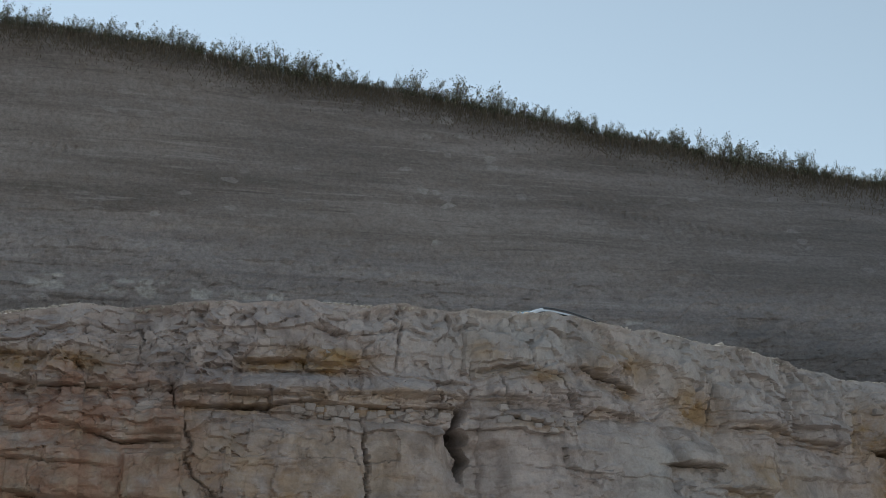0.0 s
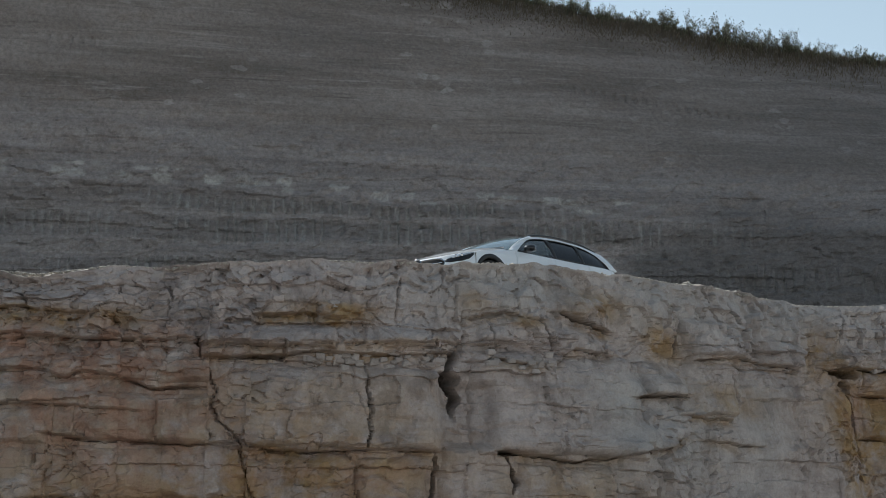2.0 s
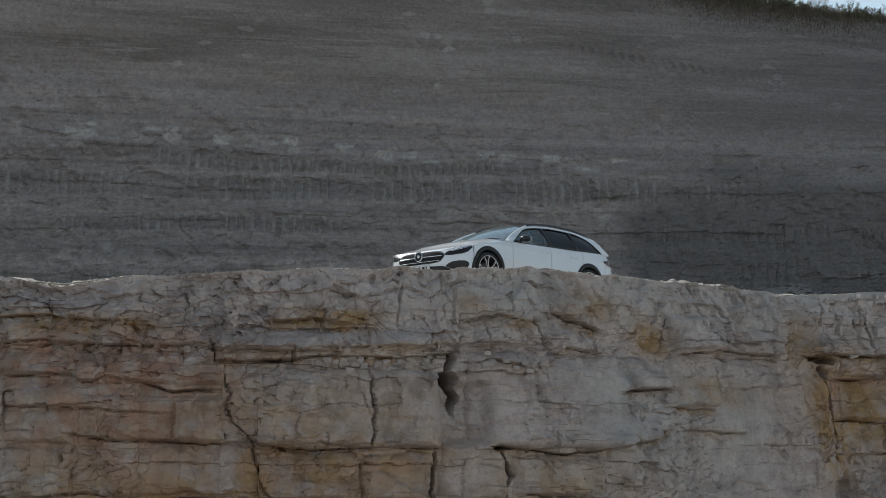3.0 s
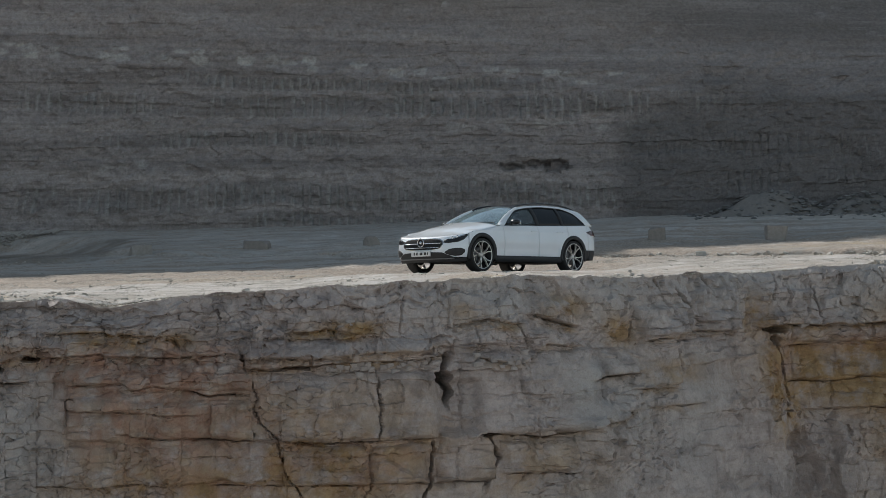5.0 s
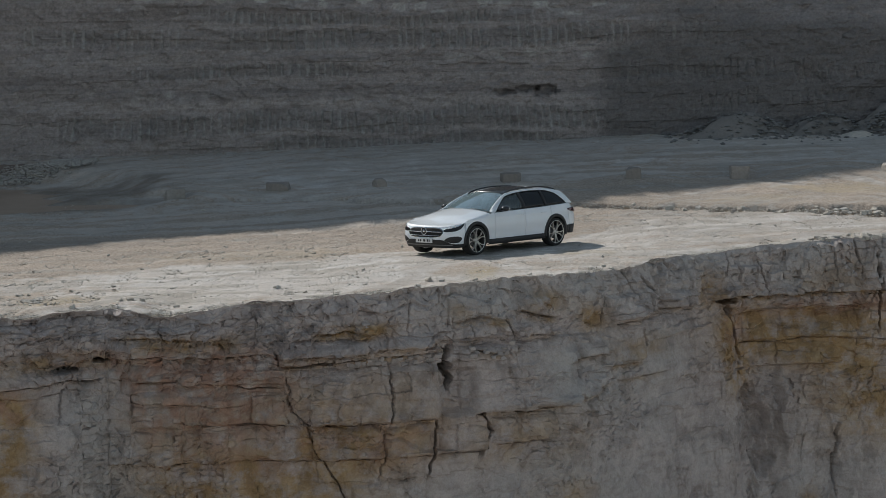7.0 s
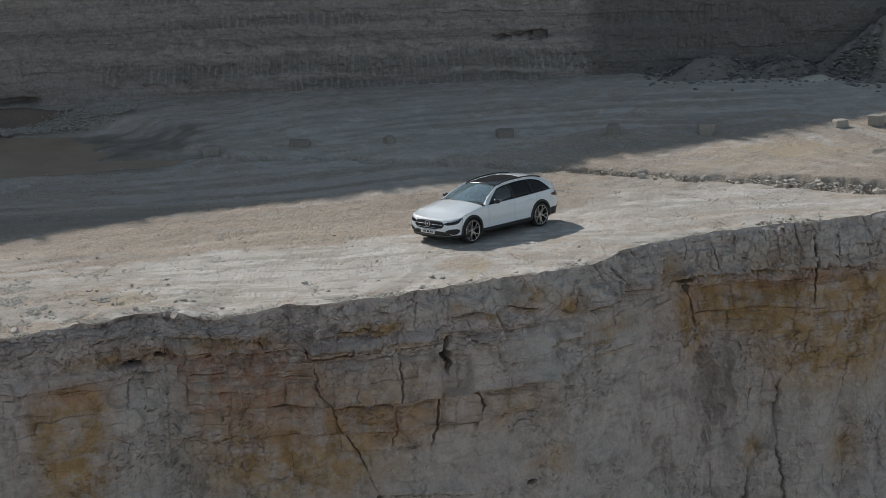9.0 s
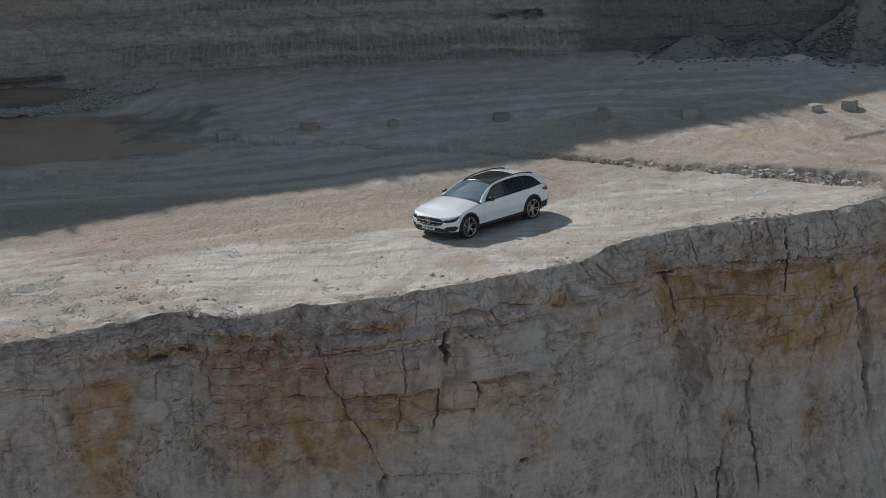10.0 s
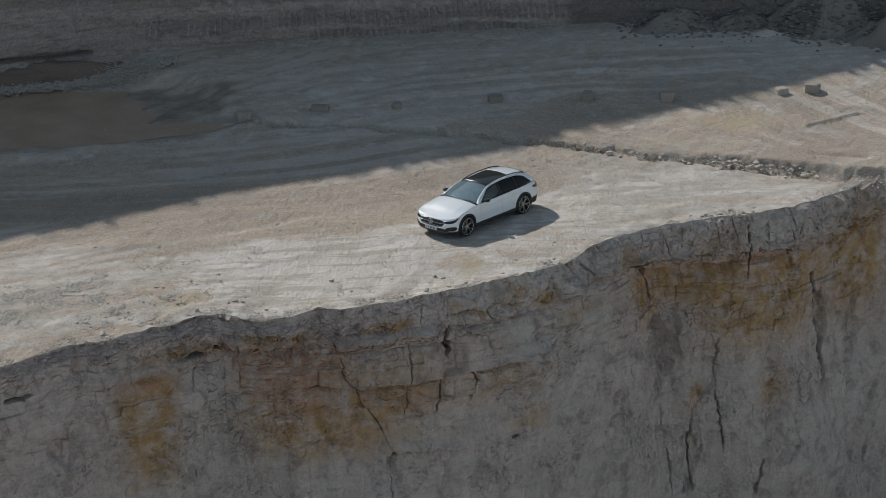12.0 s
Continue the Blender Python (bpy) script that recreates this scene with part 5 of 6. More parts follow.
d = g.uniform(-0.30, 1.0, n)
cy, cz = np.interp(x, hx, crest_y), np.interp(x, hx, crest_z)
tall = 0.22 + 0.14 * vnoise(x * 1.7, x * 0, 701) + 0.10 * vnoise(x * 5.3, x * 0, 703)
z = cz + np.where(d > 0, 0.17 * d, 0.85 * d) + g.rand(n) ** 1.2 * np.maximum(tall, 0.12)
c = np.stack([x, cy + d, z], -1)
u = g.normal(0, 1, (n, 3))
u = u / np.linalg.norm(u, axis=1)[:, None] * g.uniform(0.014, 0.032, n)[:, None]
v = np.cross(u, g.normal(0, 1, (n, 3)))
v = v / np.linalg.norm(v, axis=1)[:, None] * 0.011
V = np.stack([c - u, c + v, c + u, c - v], 1).reshape(-1, 3)
T = (np.array([(0, 1, 2), (0, 2, 3)])[None] + (4 * np.arange(n))[:, None, None]).reshape(-1, 3)
tagged(soup("crest_undergrowth", V, T, LEAF.m), "low leafy undergrowth between the crest shrubs", "undergrowth", kind="stuff")

# ================= the car =================


def make_paint():
    n = Nodes("white_car_paint")
    dirt = n.noise(2.0, 6, 0.6)
    n.set(color=n.mix(n.ramp(dirt, [(0.45, (0, 0, 0)), (0.8, (0.25, 0.25, 0.25))]), (0.785, 0.825, 0.86), (0.64, 0.63, 0.61)), rough=0.35, coat=1.0, coat_rough=0.04)
    return n.m


def make_glass(name, tint, ior=1.5, trans=0.92):
    n = Nodes(name)
    f = n.noise(3, 3)
    n.set(color=tint, rough=n.math("MULTIPLY", f, 0.02), trans=trans, ior=ior)
    return n.m


PAINT = make_paint()
GLASS = make_glass("clear_tinted_glass", (0.35, 0.42, 0.44))
SCREEN = make_glass("coated_windscreen_glass", (0.40, 0.54, 0.60), 2.5, 0.8)
DARKGLASS = plain("privacy_glass", (0.008, 0.009, 0.011), 0.08, spec=0.35)
BLACK = plain("black_plastic", (0.022, 0.022, 0.023), 0.6, grain=0.3)
GLOSSBLACK = plain("gloss_black", (0.010, 0.010, 0.011), 0.22, coat=0.25)
CHROME = plain("chrome", (0.75, 0.76, 0.77), 0.12, 1.0)
SATIN = plain("satin_trim", (0.22, 0.22, 0.22), 0.5, 0.6)
ALU = plain("machined_alloy", (0.62, 0.60, 0.57), 0.35, 1.0)
RUBBER = plain("tyre_rubber", (0.025, 0.024, 0.023), 0.85, grain=0.4)
DARK = plain("dark_underside", (0.012, 0.012, 0.012), 0.9)
SEAT = plain("light_seat_leather", (0.30, 0.28, 0.26), 0.6)
REFLECTOR = plain("lamp_reflector", (0.8, 0.82, 0.84), 0.15, 0.9)
REDLENS = plain("red_lamp_lens", (0.06, 0.008, 0.008), 0.1, coat=1.0)
PLATE = plain("plate_white", (0.72, 0.72, 0.70), 0.4)
INK = plain("plate_ink", (0.02, 0.02, 0.02), 0.5)

WB = 1.48
car = tagged(new("estate_car"), "white estate car with black arch cladding parked on dusty ground", "car")


def grid_bm(P, bm=None, flip=False):
    """Quads over a grid of points P[rows][columns]."""
    bm = bm or bmesh.new()
    vs = [[bm.verts.new(p) for p in row] for row in P]
    for a, b in zip(vs[:-1], vs[1:]):
        for i in range(len(a) - 1):
            q = [a[i], a[i + 1], b[i + 1], b[i]]
            bm.faces.new(q[::-1] if flip else q)
    return bm


def thick(bm, d):
    """Gives a sheet thickness d, inwards."""
    bm.normal_update()
    bmesh.ops.solidify(bm, geom=bm.faces[:], thickness=d)
    return bm


def box_bm(cx, cy, cz, sx, sy, sz, bevel=0.0, bm=None, m=None):
    bm = bm or bmesh.new()
    mm = Matrix.Translation((cx, cy, cz)) @ Matrix.Diagonal((sx, sy, sz, 1))
    r = bmesh.ops.create_cube(bm, size=1, matrix=(m @ mm) if m else mm)
    if bevel:
        es = list({e for v in r["verts"] for e in v.link_edges})
        bmesh.ops.bevel(bm, geom=es, offset=bevel, segments=2, affect="EDGES", profile=0.5)
    return bm


def tube_bm(pts, r, n=8, bm=None, squash=1.0):
    """A tube through points."""
    bm = bm or bmesh.new()
    pts = [Vector(p) for p in pts]
    rings = []
    for i, p in enumerate(pts):
        d = (pts[min(i + 1, len(pts) - 1)] - pts[max(i - 1, 0)]).normalized()
        a = d.cross(Vector((0, 0, 1)))
        a = a.normalized() if a.length > 1e-4 else Vector((1, 0, 0))
        b = a.cross(d)
        rings.append([bm.verts.new(p + r * (math.cos(2 * math.pi * k / n) * a + squash * math.sin(2 * math.pi * k / n) * b)) for k in range(n)])
    for a, b in zip(rings[:-1], rings[1:]):
        for k in range(n):
            bm.faces.new([a[k], a[(k + 1) % n], b[(k + 1) % n], b[k]])
    bm.faces.new(rings[0])
    bm.faces.new(rings[-1][::-1])
    return bm


def lathe_bm(profile, n=40, bm=None):
    """Turns (radius, y) points about the y axis."""
    bm = bm or bmesh.new()
    rings = [[bm.verts.new((r * math.cos(2 * math.pi * k / n), y, r * math.sin(2 * math.pi * k / n))) for k in range(n)] for r, y in profile]
    for a, b in zip(rings[:-1], rings[1:]):
        for k in range(n):
            bm.faces.new([a[k], b[k], b[(k + 1) % n], a[(k + 1) % n]])
    return bm


def it(x, xs, ys):
    """Smooth interpolation through a few points."""
    xs, ys = list(xs), list(ys)
    if x <= xs[0]:
        return ys[0]
    if x >= xs[-1]:
        return ys[-1]
    i = next(k for k in range(len(xs) - 1) if xs[k] <= x <= xs[k + 1])
    h = xs[i + 1] - xs[i]
    s = [(ys[k + 1] - ys[k]) / (xs[k + 1] - xs[k]) for k in range(len(xs) - 1)]
    m = [s[0]] + [0 if s[k - 1] * s[k] <= 0 else 2 * s[k - 1] * s[k] / (s[k - 1] + s[k]) for k in range(1, len(xs) - 1)] + [s[-1]]
    t = (x - xs[i]) / h
    return (2 * t**3 - 3 * t**2 + 1) * ys[i] + (t**3 - 2 * t**2 + t) * h * m[i] + (-2 * t**3 + 3 * t**2) * ys[i + 1] + (t**3 - t**2) * h * m[i + 1]


def belt_z(x):
    return it(x, (-1.9, -1.3, -0.85, 0.0, 1.0, 2.0, 2.5), (0.85, 0.915, 0.965, 0.985, 1.005, 1.035, 1.04))


def side_y(x, z):
    """Half width of the flank at a place and height."""
    w = it(x, (-1.9, -1.5, -0.8, 0.8, 1.5, 2.0, 2.35), (0.915, 0.93, 0.925, 0.925, 0.935, 0.905, 0.86))
    t = (z - 0.62) / 0.4
    return w - 0.055 * max(0, t) ** 1.7 - 0.05 * max(0, -t) ** 2 + 0.008 * math.exp(-(((z - 0.86) / 0.03) ** 2)) - 0.012 * math.exp(-(((z - 0.50) / 0.10) ** 2)) * (1 if abs(x) < 1.0 else 0)


def sup(a):
    return math.copysign(abs(a) ** (2 / 2.7), a)


def nose(deg, z, off=0.0):
    """The front skin: angle round the nose, height."""
    a = radians(deg)
    k = 1 - 0.05 * max(0, (z - 0.62) / 0.25) ** 2 - 0.03 * max(0, (0.5 - z) / 0.2) ** 2
    lean = 0.13 * max(0, (z - 0.58) / 0.26) ** 1.6 + 0.06 * max(0, (0.44 - z) / 0.16) ** 1.5
    return Vector((-1.86 - (0.455 + off) * sup(math.cos(a)) + lean * math.cos(a), (0.92 * k + off) * sup(math.sin(a)), z))


def tail(deg, z, off=0.0):
    """The rear skin."""
    a = radians(deg)
    lean = 0.25 * max(0, (z - 0.72) / 0.33) ** 1.6 + 0.14 * max(0, (0.56 - z) / 0.28) ** 1.3
    return Vector((2.0 + (0.60 + off - lean) * sup(math.cos(a)), (0.895 - 0.05 * max(0, (z - 0.7) / 0.35) ** 2 + off) * sup(math.sin(a)), z))


def hood_top(deg):
    return 0.785 + 0.065 * (abs(deg) / 90) ** 1.6


# ---- flanks, split where the doors part ----
ARCH_R = 0.395


def flank(name, x0, x1, side, z0=0.32):
    xs = np.linspace(x0, x1, max(3, int((x1 - x0) / 0.025)))
    P = []
    for x in xs:
        zt = belt_z(x)
        P.append([(x, side * side_y(x, z), z) for z in np.linspace(z0, zt, 30)])
    bm = grid_bm(P, flip=side > 0)
    cut = [f for f in bm.faces if any((f.calc_center_median().x - c) ** 2 + (f.calc_center_median().z - 0.365) ** 2 < ARCH_R**2 for c in (-WB, WB))]
    bmesh.ops.delete(bm, geom=cut, context="FACES")
    return part(name, thick(bm, 0.012), PAINT, car)


for sd in (-1, 1):
    flank("front_wing", -1.86, -0.785, sd)
    fd = flank("front_door", -0.780, 0.328, sd)
    rd = flank("rear_door", 0.333, 1.302, sd)
    flank("rear_quarter", 1.307, 2.02, sd)
    for d, hx_ in ((fd, 0.20), (rd, 1.05)):
        part("door_handle", box_bm(hx_ - 0.02, sd * (side_y(hx_, 0.86) + 0.012), 0.872, 0.21, 0.022, 0.026, 0.008), PAINT, d)

# ---- nose and tail skins ----
P = [[nose(d, z) for z in np.linspace(0.30, hood_top(d), 26)] for d in np.linspace(-90, 90, 61)]
bumper = part("front_bumper", thick(grid_bm(P), 0.012), PAINT, car)
P = [[tail(d, z) for z in np.linspace(0.50, 1.04, 18)] for d in np.linspace(90, -90, 41)]
part("tailgate_panel", thick(grid_bm(P), 0.012), PAINT, car)
P = [[tail(d, z, 0.006) for z in np.linspace(0.29, 0.50, 8)] for d in np.linspace(90, -90, 41)]
part("rear_bumper_cladding", thick(grid_bm(P), 0.02), BLACK, car, "black plastic lower rear bumper")

# ---- bonnet ----
P = []
for u in np.linspace(0, 1, 24):
    row = []
    for v in np.linspace(-1, 1, 33):
        dg = 84 * math.copysign(abs(v) ** 1.25, v)
        f = nose(dg, hood_top(dg))
        r = Vector((-0.93 - 0.10 * (1 - v * v), 0.855 * v, belt_z(-0.85) + 0.085 * (1 - v * v)))
        p = f.lerp(r, u)
        y_edge = side_y(p.x, belt_z(p.x)) * v
        p.y = f.y * (1 - u) ** 2 + (1 - (1 - u) ** 2) * y_edge if abs(v) > 0 else 0
        crown = math.sin(math.pi * min(1, u * 0.75)) * 0.055 * (1 - v**4)
        ease = min(1, u / 0.55)
        ease = ease * ease * (3 - 2 * ease)
        side = hood_top(dg) * (1 - ease) + belt_z(max(p.x, -1.86)) * ease if abs(v) < 0.9 else (belt_z(p.x) if p.x > -1.86 else hood_top(dg))
        rim = max(0, (abs(v) - 0.6) / 0.4)
        if abs(v) < 0.9 and p.x > -1.86:
            side = side * (1 - rim) + belt_z(p.x) * rim
        p.z = (side + 0.088 * u * (1 - v * v) + crown) if u > 0 else f.z
        p.z += 0.007 * math.exp(-(((abs(v) - 0.55) / 0.09) ** 2)) * math.sin(math.pi * u) ** 2
        row.append(p)
    P.append(row)
part("bonnet", thick(grid_bm(P, flip=True), 0.012), PAINT, car)

# ---- greenhouse ----


def top_z(x):
    return it(x, (-0.87, -0.45, -0.03, 0.35, 0.8, 1.3, 1.7, 1.95, 2.08, 2.22), (0.985, 1.195, 1.368, 1.420, 1.442, 1.434, 1.395, 1.338, 1.235, 1.04))


def top_y(x):
    return it(x, (-0.87, -0.45, -0.03, 0.5, 1.2, 1.8, 2.22), (0.815, 0.70, 0.585, 0.575, 0.58, 0.595, 0.80))


def on_side(x, z, sd, off=0.0):
    """A point of the cabin's flank at a height between waist and roof rail."""
    zb, zt = belt_z(x), top_z(x)
    yb = side_y(x, zb) - 0.02
    t = 0 if zt - zb < 1e-3 else max(0, min(1, (z - zb) / (zt - zb)))
    return Vector((x, sd * (yb + (top_y(x) - yb) * t + 0.03 * math.sin(math.pi * t) + off), z))


def pane_top(x):
    return it(x, (-0.70, -0.45, -0.05, 0.35, 0.8, 1.3, 1.7, 1.98), (0.985, 1.135, 1.318, 1.375, 1.398, 1.385, 1.30, 1.062))


for sd in (-1, 1):
    # white frame above and behind the panes
    P = []
    for x in np.linspace(-0.87, 2.215, 90):
        lo = pane_top(x) + 0.012 if -0.70 < x < 1.98 else belt_z(x)
        lo = min(lo, top_z(x))
        P.append([on_side(x, lo + (top_z(x) - lo) * t, sd) for t in np.linspace(0, 1, 7)])
    part("roof_side", thick(grid_bm(P, flip=sd > 0), 0.012), PAINT, car)
    # panes and dark pillars
    for nm, a, b, mt in (("front_side_window", -0.69, 0.34, GLASS), ("rear_side_window", 0.43, 1.17, DARKGLASS), ("quarter_window", 1.24, 1.97, DARKGLASS)):
        P = []
        for x in np.linspace(a, b, 30):
            zb = belt_z(x) + 0.022
            P.append([on_side(x, zb + max(0.004, pane_top(x) - zb) * t, sd, -0.012) for t in np.linspace(0, 1, 9)])
        o = part(nm, thick(grid_bm(P, flip=sd > 0), 0.004), mt, car, "dark tinted glass" if mt is DARKGLASS else "clear side glass")
        o.visible_shadow = mt is not GLASS
    for a, b in ((0.335, 0.435), (1.165, 1.245)):
        P = [[on_side(x, belt_z(x) + 0.02 + (pane_top(x) - belt_z(x) - 0.02) * t, sd, -0.004) for t in np.linspace(0, 1, 9)] for x in np.linspace(a, b, 4)]
        part("door_pillar", thick(grid_bm(P, flip=sd > 0), 0.012), BLACK, car, "black window pillar")
    tr = [on_side(x, belt_z(x) + 0.012, sd, 0.004) for x in np.linspace(-0.72, 2.0, 30)]
    part("waist_trim", tube_bm(tr, 0.010, 6), GLOSSBLACK, car, "black window trim")
    tr = [on_side(x, pane_top(x) + 0.004, sd, 0.003) for x in np.linspace(-0.70, 1.98, 40)]
    part("window_trim", tube_bm(tr, 0.008, 6), GLOSSBLACK, car, "black window trim")
    tr = [Vector((x, sd * (top_y(x) - 0.03), top_z(x) + 0.012 + 0.035 * math.sin(math.pi * (x + 0.10) / 1.98) ** 0.4)) for x in np.linspace(-0.10, 1.88, 30)]
    part("roof_rail", tube_bm(tr, 0.020, 8), GLOSSBLACK, car, "black roof rail")


def roof_p(x, v):
    z = top_z(x) + 0.062 * (1 - v * v) * it(x, (-0.1, 0.2, 1.8, 2.2), (0.75, 1, 1, 0.9))
    return Vector((x - 0.05 * (1 - v * v) * (1 if x < 0 else 0), top_y(x) * v, z))


P = [[roof_p(x, v) for v in np.linspace(-0.9, 0.9, 21)] for x in np.linspace(-0.03, 1.12, 20)]
part("panorama_roof", thick(grid_bm(P, flip=True), 0.012), GLOSSBLACK, car, "black glass panoramic roof")
P = [[roof_p(x, v) for v in np.linspace(-1, 1, 23)] for x in np.linspace(1.13, 1.945, 16)]
part("roof", thick(grid_bm(P, flip=True), 0.012), PAINT, car)
for sd in (-1, 1):
    P = [[roof_p(x, sd * v) for v in np.linspace(0.905, 1.0, 3)] for x in np.linspace(-0.05, 1.125, 20)]
    part("roof_edge", thick(grid_bm(P, flip=sd > 0), 0.012), PAINT, car)
P = [[Vector((1.94 + 0.12 * u, 0.58 * v, top_z(1.94) - 0.035 * u + 0.058 * (1 - v * v))) for v in np.linspace(-1, 1, 17)] for u in np.linspace(0, 1, 4)]
part("roof_spoiler", thick(grid_bm(P, flip=True), 0.025), PAINT, car)
P = [[Vector((1.97 + 0.37 * u, (0.585 + 0.12 * u) * v, 1.345 - 0.31 * u + 0.05 * (1 - v * v) * (1 - u))) for v in np.linspace(-1, 1, 15)] for u in np.linspace(0, 1, 8)]
part("rear_window", thick(grid_bm(P, flip=True), 0.006), DARKGLASS, car, "dark tinted rear window")

# windscreen and its surround
P = []
for u in np.linspace(0, 1, 16):
    row = []
    for v in np.linspace(-1, 1, 25):
        lo = Vector((-0.82 - 0.15 * (1 - v * v), 0.765 * v, 0.995 + 0.055 * (1 - v * v)))
        hi = Vector((-0.035 - 0.055 * (1 - v * v), 0.555 * v, 1.368 + 0.055 * (1 - v * v)))
        p = lo.lerp(hi, u)
        p.x -= 0.035 * math.sin(math.pi * u)
        p.z += 0.022 * math.sin(math.pi * u)
        row.append(p)
    P.append(row)
ws = part("windscreen", thick(grid_bm(P, flip=True), 0.005), SCREEN, car, "windscreen reflecting the sky")
ws.visible_shadow = False
for sd in (-1, 1):
    pp = [Vector((-0.83 + 0.81 * t - 0.02 * math.sin(math.pi * t), sd * (0.795 - 0.215 * t), 0.985 + 0.39 * t + 0.03 * math.sin(math.pi * t))) for t in np.linspace(0, 1, 14)]
    part("windscreen_pillar", tube_bm(pp, 0.030, 8), PAINT, car)
    w = [Vector((-0.94 + 0.10 * abs(t) - 0.02, 0.36 * sd + 0.34 * t, 1.062 - 0.02 * t * t)) for t in np.linspace(-1, 1, 8)]
    part("wiper", tube_bm(w, 0.010, 6), BLACK, car, "black wiper arm")
P = [[Vector((-0.98 + 0.15 * abs(v) ** 2 + 0.05 * u, 0.78 * v, 1.028 - 0.05 * v * v + 0.012 * u)) for v in np.linspace(-1, 1, 21)] for u in (0, 1)]
part("scuttle_panel", thick(grid_bm(P, flip=True), 0.01), BLACK, car, "black scuttle under the windscreen")

# ---- cabin ----
part("dashboard", box_bm(-0.62, 0, 0.92, 0.45, 1.36, 0.16, 0.04), BLACK, car, "black dashboard")
part("cabin_floor", box_bm(0.6, 0, 0.45, 3.0, 1.5, 0.06), DARK, car)
for y in (-0.37, 0.37):
    st = part("front_seat", box_bm(0.12, y, 0.62, 0.50, 0.48, 0.16, 0.05), SEAT, car, "light leather seat")
    part("seat_back", box_bm(0, 0, 0, 0.14, 0.46, 0.60, 0.05, m=pose(0.42, y, 0.93, 0, 14, 0)), SEAT, st)
    part("head_restraint", box_bm(0.52, y, 1.27, 0.09, 0.26, 0.17, 0.035), SEAT, st)
part("rear_bench", box_bm(1.25, 0, 0.85, 0.18, 1.25, 0.62, 0.05), SEAT, car, "light leather bench")
part("steering_wheel", lathe_bm([(0.165 + 0.014 * math.cos(a), 0.014 * math.sin(a)) for a in np.linspace(0, 2 * math.pi, 9)], 24), BLACK, car).matrix_local = pose(-0.32, -0.37, 0.98, 0, 20, 90)

# ---- front face ----


def patch(name, outline, material, parent, off, deep, skin=nose, label="", n=15):
    """A raised piece on the skin: outline gives for each angle the low and high edge."""
    outline = sorted(outline)
    P = []
    for d in np.linspace(outline[0][0], outline[-1][0], n):
        lo = float(np.interp(d, [q[0] for q in outline], [q[1] for q in outline]))
        hi = float(np.interp(d, [q[0] for q in outline], [q[2] for q in outline]))
        P.append([skin(d, z, off) for z in np.linspace(lo, max(hi, lo + 0.004), 9)])
    bm = grid_bm(P, flip=outline[-1][0] < outline[0][0])
    return part(name, thick(bm, deep), material, parent, label)


def mirror_outline(half):
    return [(-d, a, b) for d, a, b in reversed(half)] + list(half)


GR = [(0, 0.475, 0.748), (13, 0.475, 0.748), (21.5, 0.515, 0.735), (27.5, 0.612, 0.69), (28.5, 0.63, 0.67)]
GO = [(0, 0.460, 0.760), (13.8, 0.460, 0.760), (22.8, 0.502, 0.747), (29.2, 0.612, 0.699), (30.2, 0.63, 0.676)]
patch("grille_surround", mirror_outline(GO), CHROME, bumper, 0.006, 0.02, label="chrome grille surround", n=41)
grille = patch("grille", mirror_outline(GR), DARK, bumper, 0.012, 0.02, label="black grille with chrome bars", n=41)
for z, dg in ((0.565, 24), (0.655, 26.5)):
    part("grille_bar", tube_bm([nose(d, z, 0.018) for d in np.linspace(-dg, dg, 25)], 0.009, 6), CHROME, grille, "chrome bar")
for d in np.linspace(-22, 22, 23):
    hi = float(np.interp(abs(d), [q[0] for q in GR], [q[2] for q in GR])) - 0.01
    lo = float(np.interp(abs(d), [q[0] for q in GR], [q[1] for q in GR])) + 0.01
    part("grille_slat", tube_bm([nose(d, z, 0.012) for z in np.linspace(lo, hi, 4)], 0.004, 4), BLACK, grille)
em = part("emblem", lathe_bm([(0.085 + 0.009 * math.cos(a), 0.009 * math.sin(a)) for a in np.linspace(0, 2 * math.pi, 9)], 32), CHROME, grille, "round chrome emblem")
em.matrix_local = Matrix.Translation(nose(0, 0.610, 0.03)) @ pose(0, 0, 0, 0, 0, 90)
part("emblem_hub", lathe_bm([(0.001, 0.012), (0.026, 0.008), (0.032, 0.0)], 18), CHROME, grille, "chrome hub").matrix_local = Matrix.Translation(nose(0, 0.610, 0.036)) @ pose(0, 0, 0, 0, 0, 90)
part("emblem_disc", lathe_bm([(0.001, 0.002), (0.04, 0.004), (0.082, 0.0)], 24), GLOSSBLACK, grille).matrix_local = Matrix.Translation(nose(0, 0.610, 0.024)) @ pose(0, 0, 0, 0, 0, 90)
for sd in (-1, 1):
    hl = patch("headlight", [(sd * 30, 0.665, 0.712), (sd * 38, 0.655, 0.745), (sd * 60, 0.675, 0.790), (sd * 76, 0.72, 0.822), (sd * 88, 0.80, 0.835)], GLOSSBLACK, bumper, 0.006, 0.015, label="dark headlight with bright strip", n=24)
    patch("light_strip", [(sd * 40, 0.730, 0.748), (sd * 60, 0.770, 0.790), (sd * 80, 0.812, 0.828)], REFLECTOR, hl, 0.012, 0.008, label="bright daytime light strip", n=16)
    for d, z in ((47, 0.705), (58, 0.728)):
        lens = part("lamp_lens", lathe_bm([(0.001, 0.008), (0.012, 0.006), (0.019, 0.0)], 16), REFLECTOR, hl)
        lens.matrix_local = Matrix.Translation(nose(sd * d, z, 0.010)) @ pose(0, 0, 0, 0, 0, 90 - sd * 35)
    patch("air_intake", [(sd * 33, 0.385, 0.405), (sd * 42, 0.345, 0.475), (sd * 54, 0.325, 0.535), (sd * 69, 0.335, 0.54), (sd * 79, 0.40, 0.45)], BLACK, bumper, 0.008, 0.02, label="black side air intake", n=20)
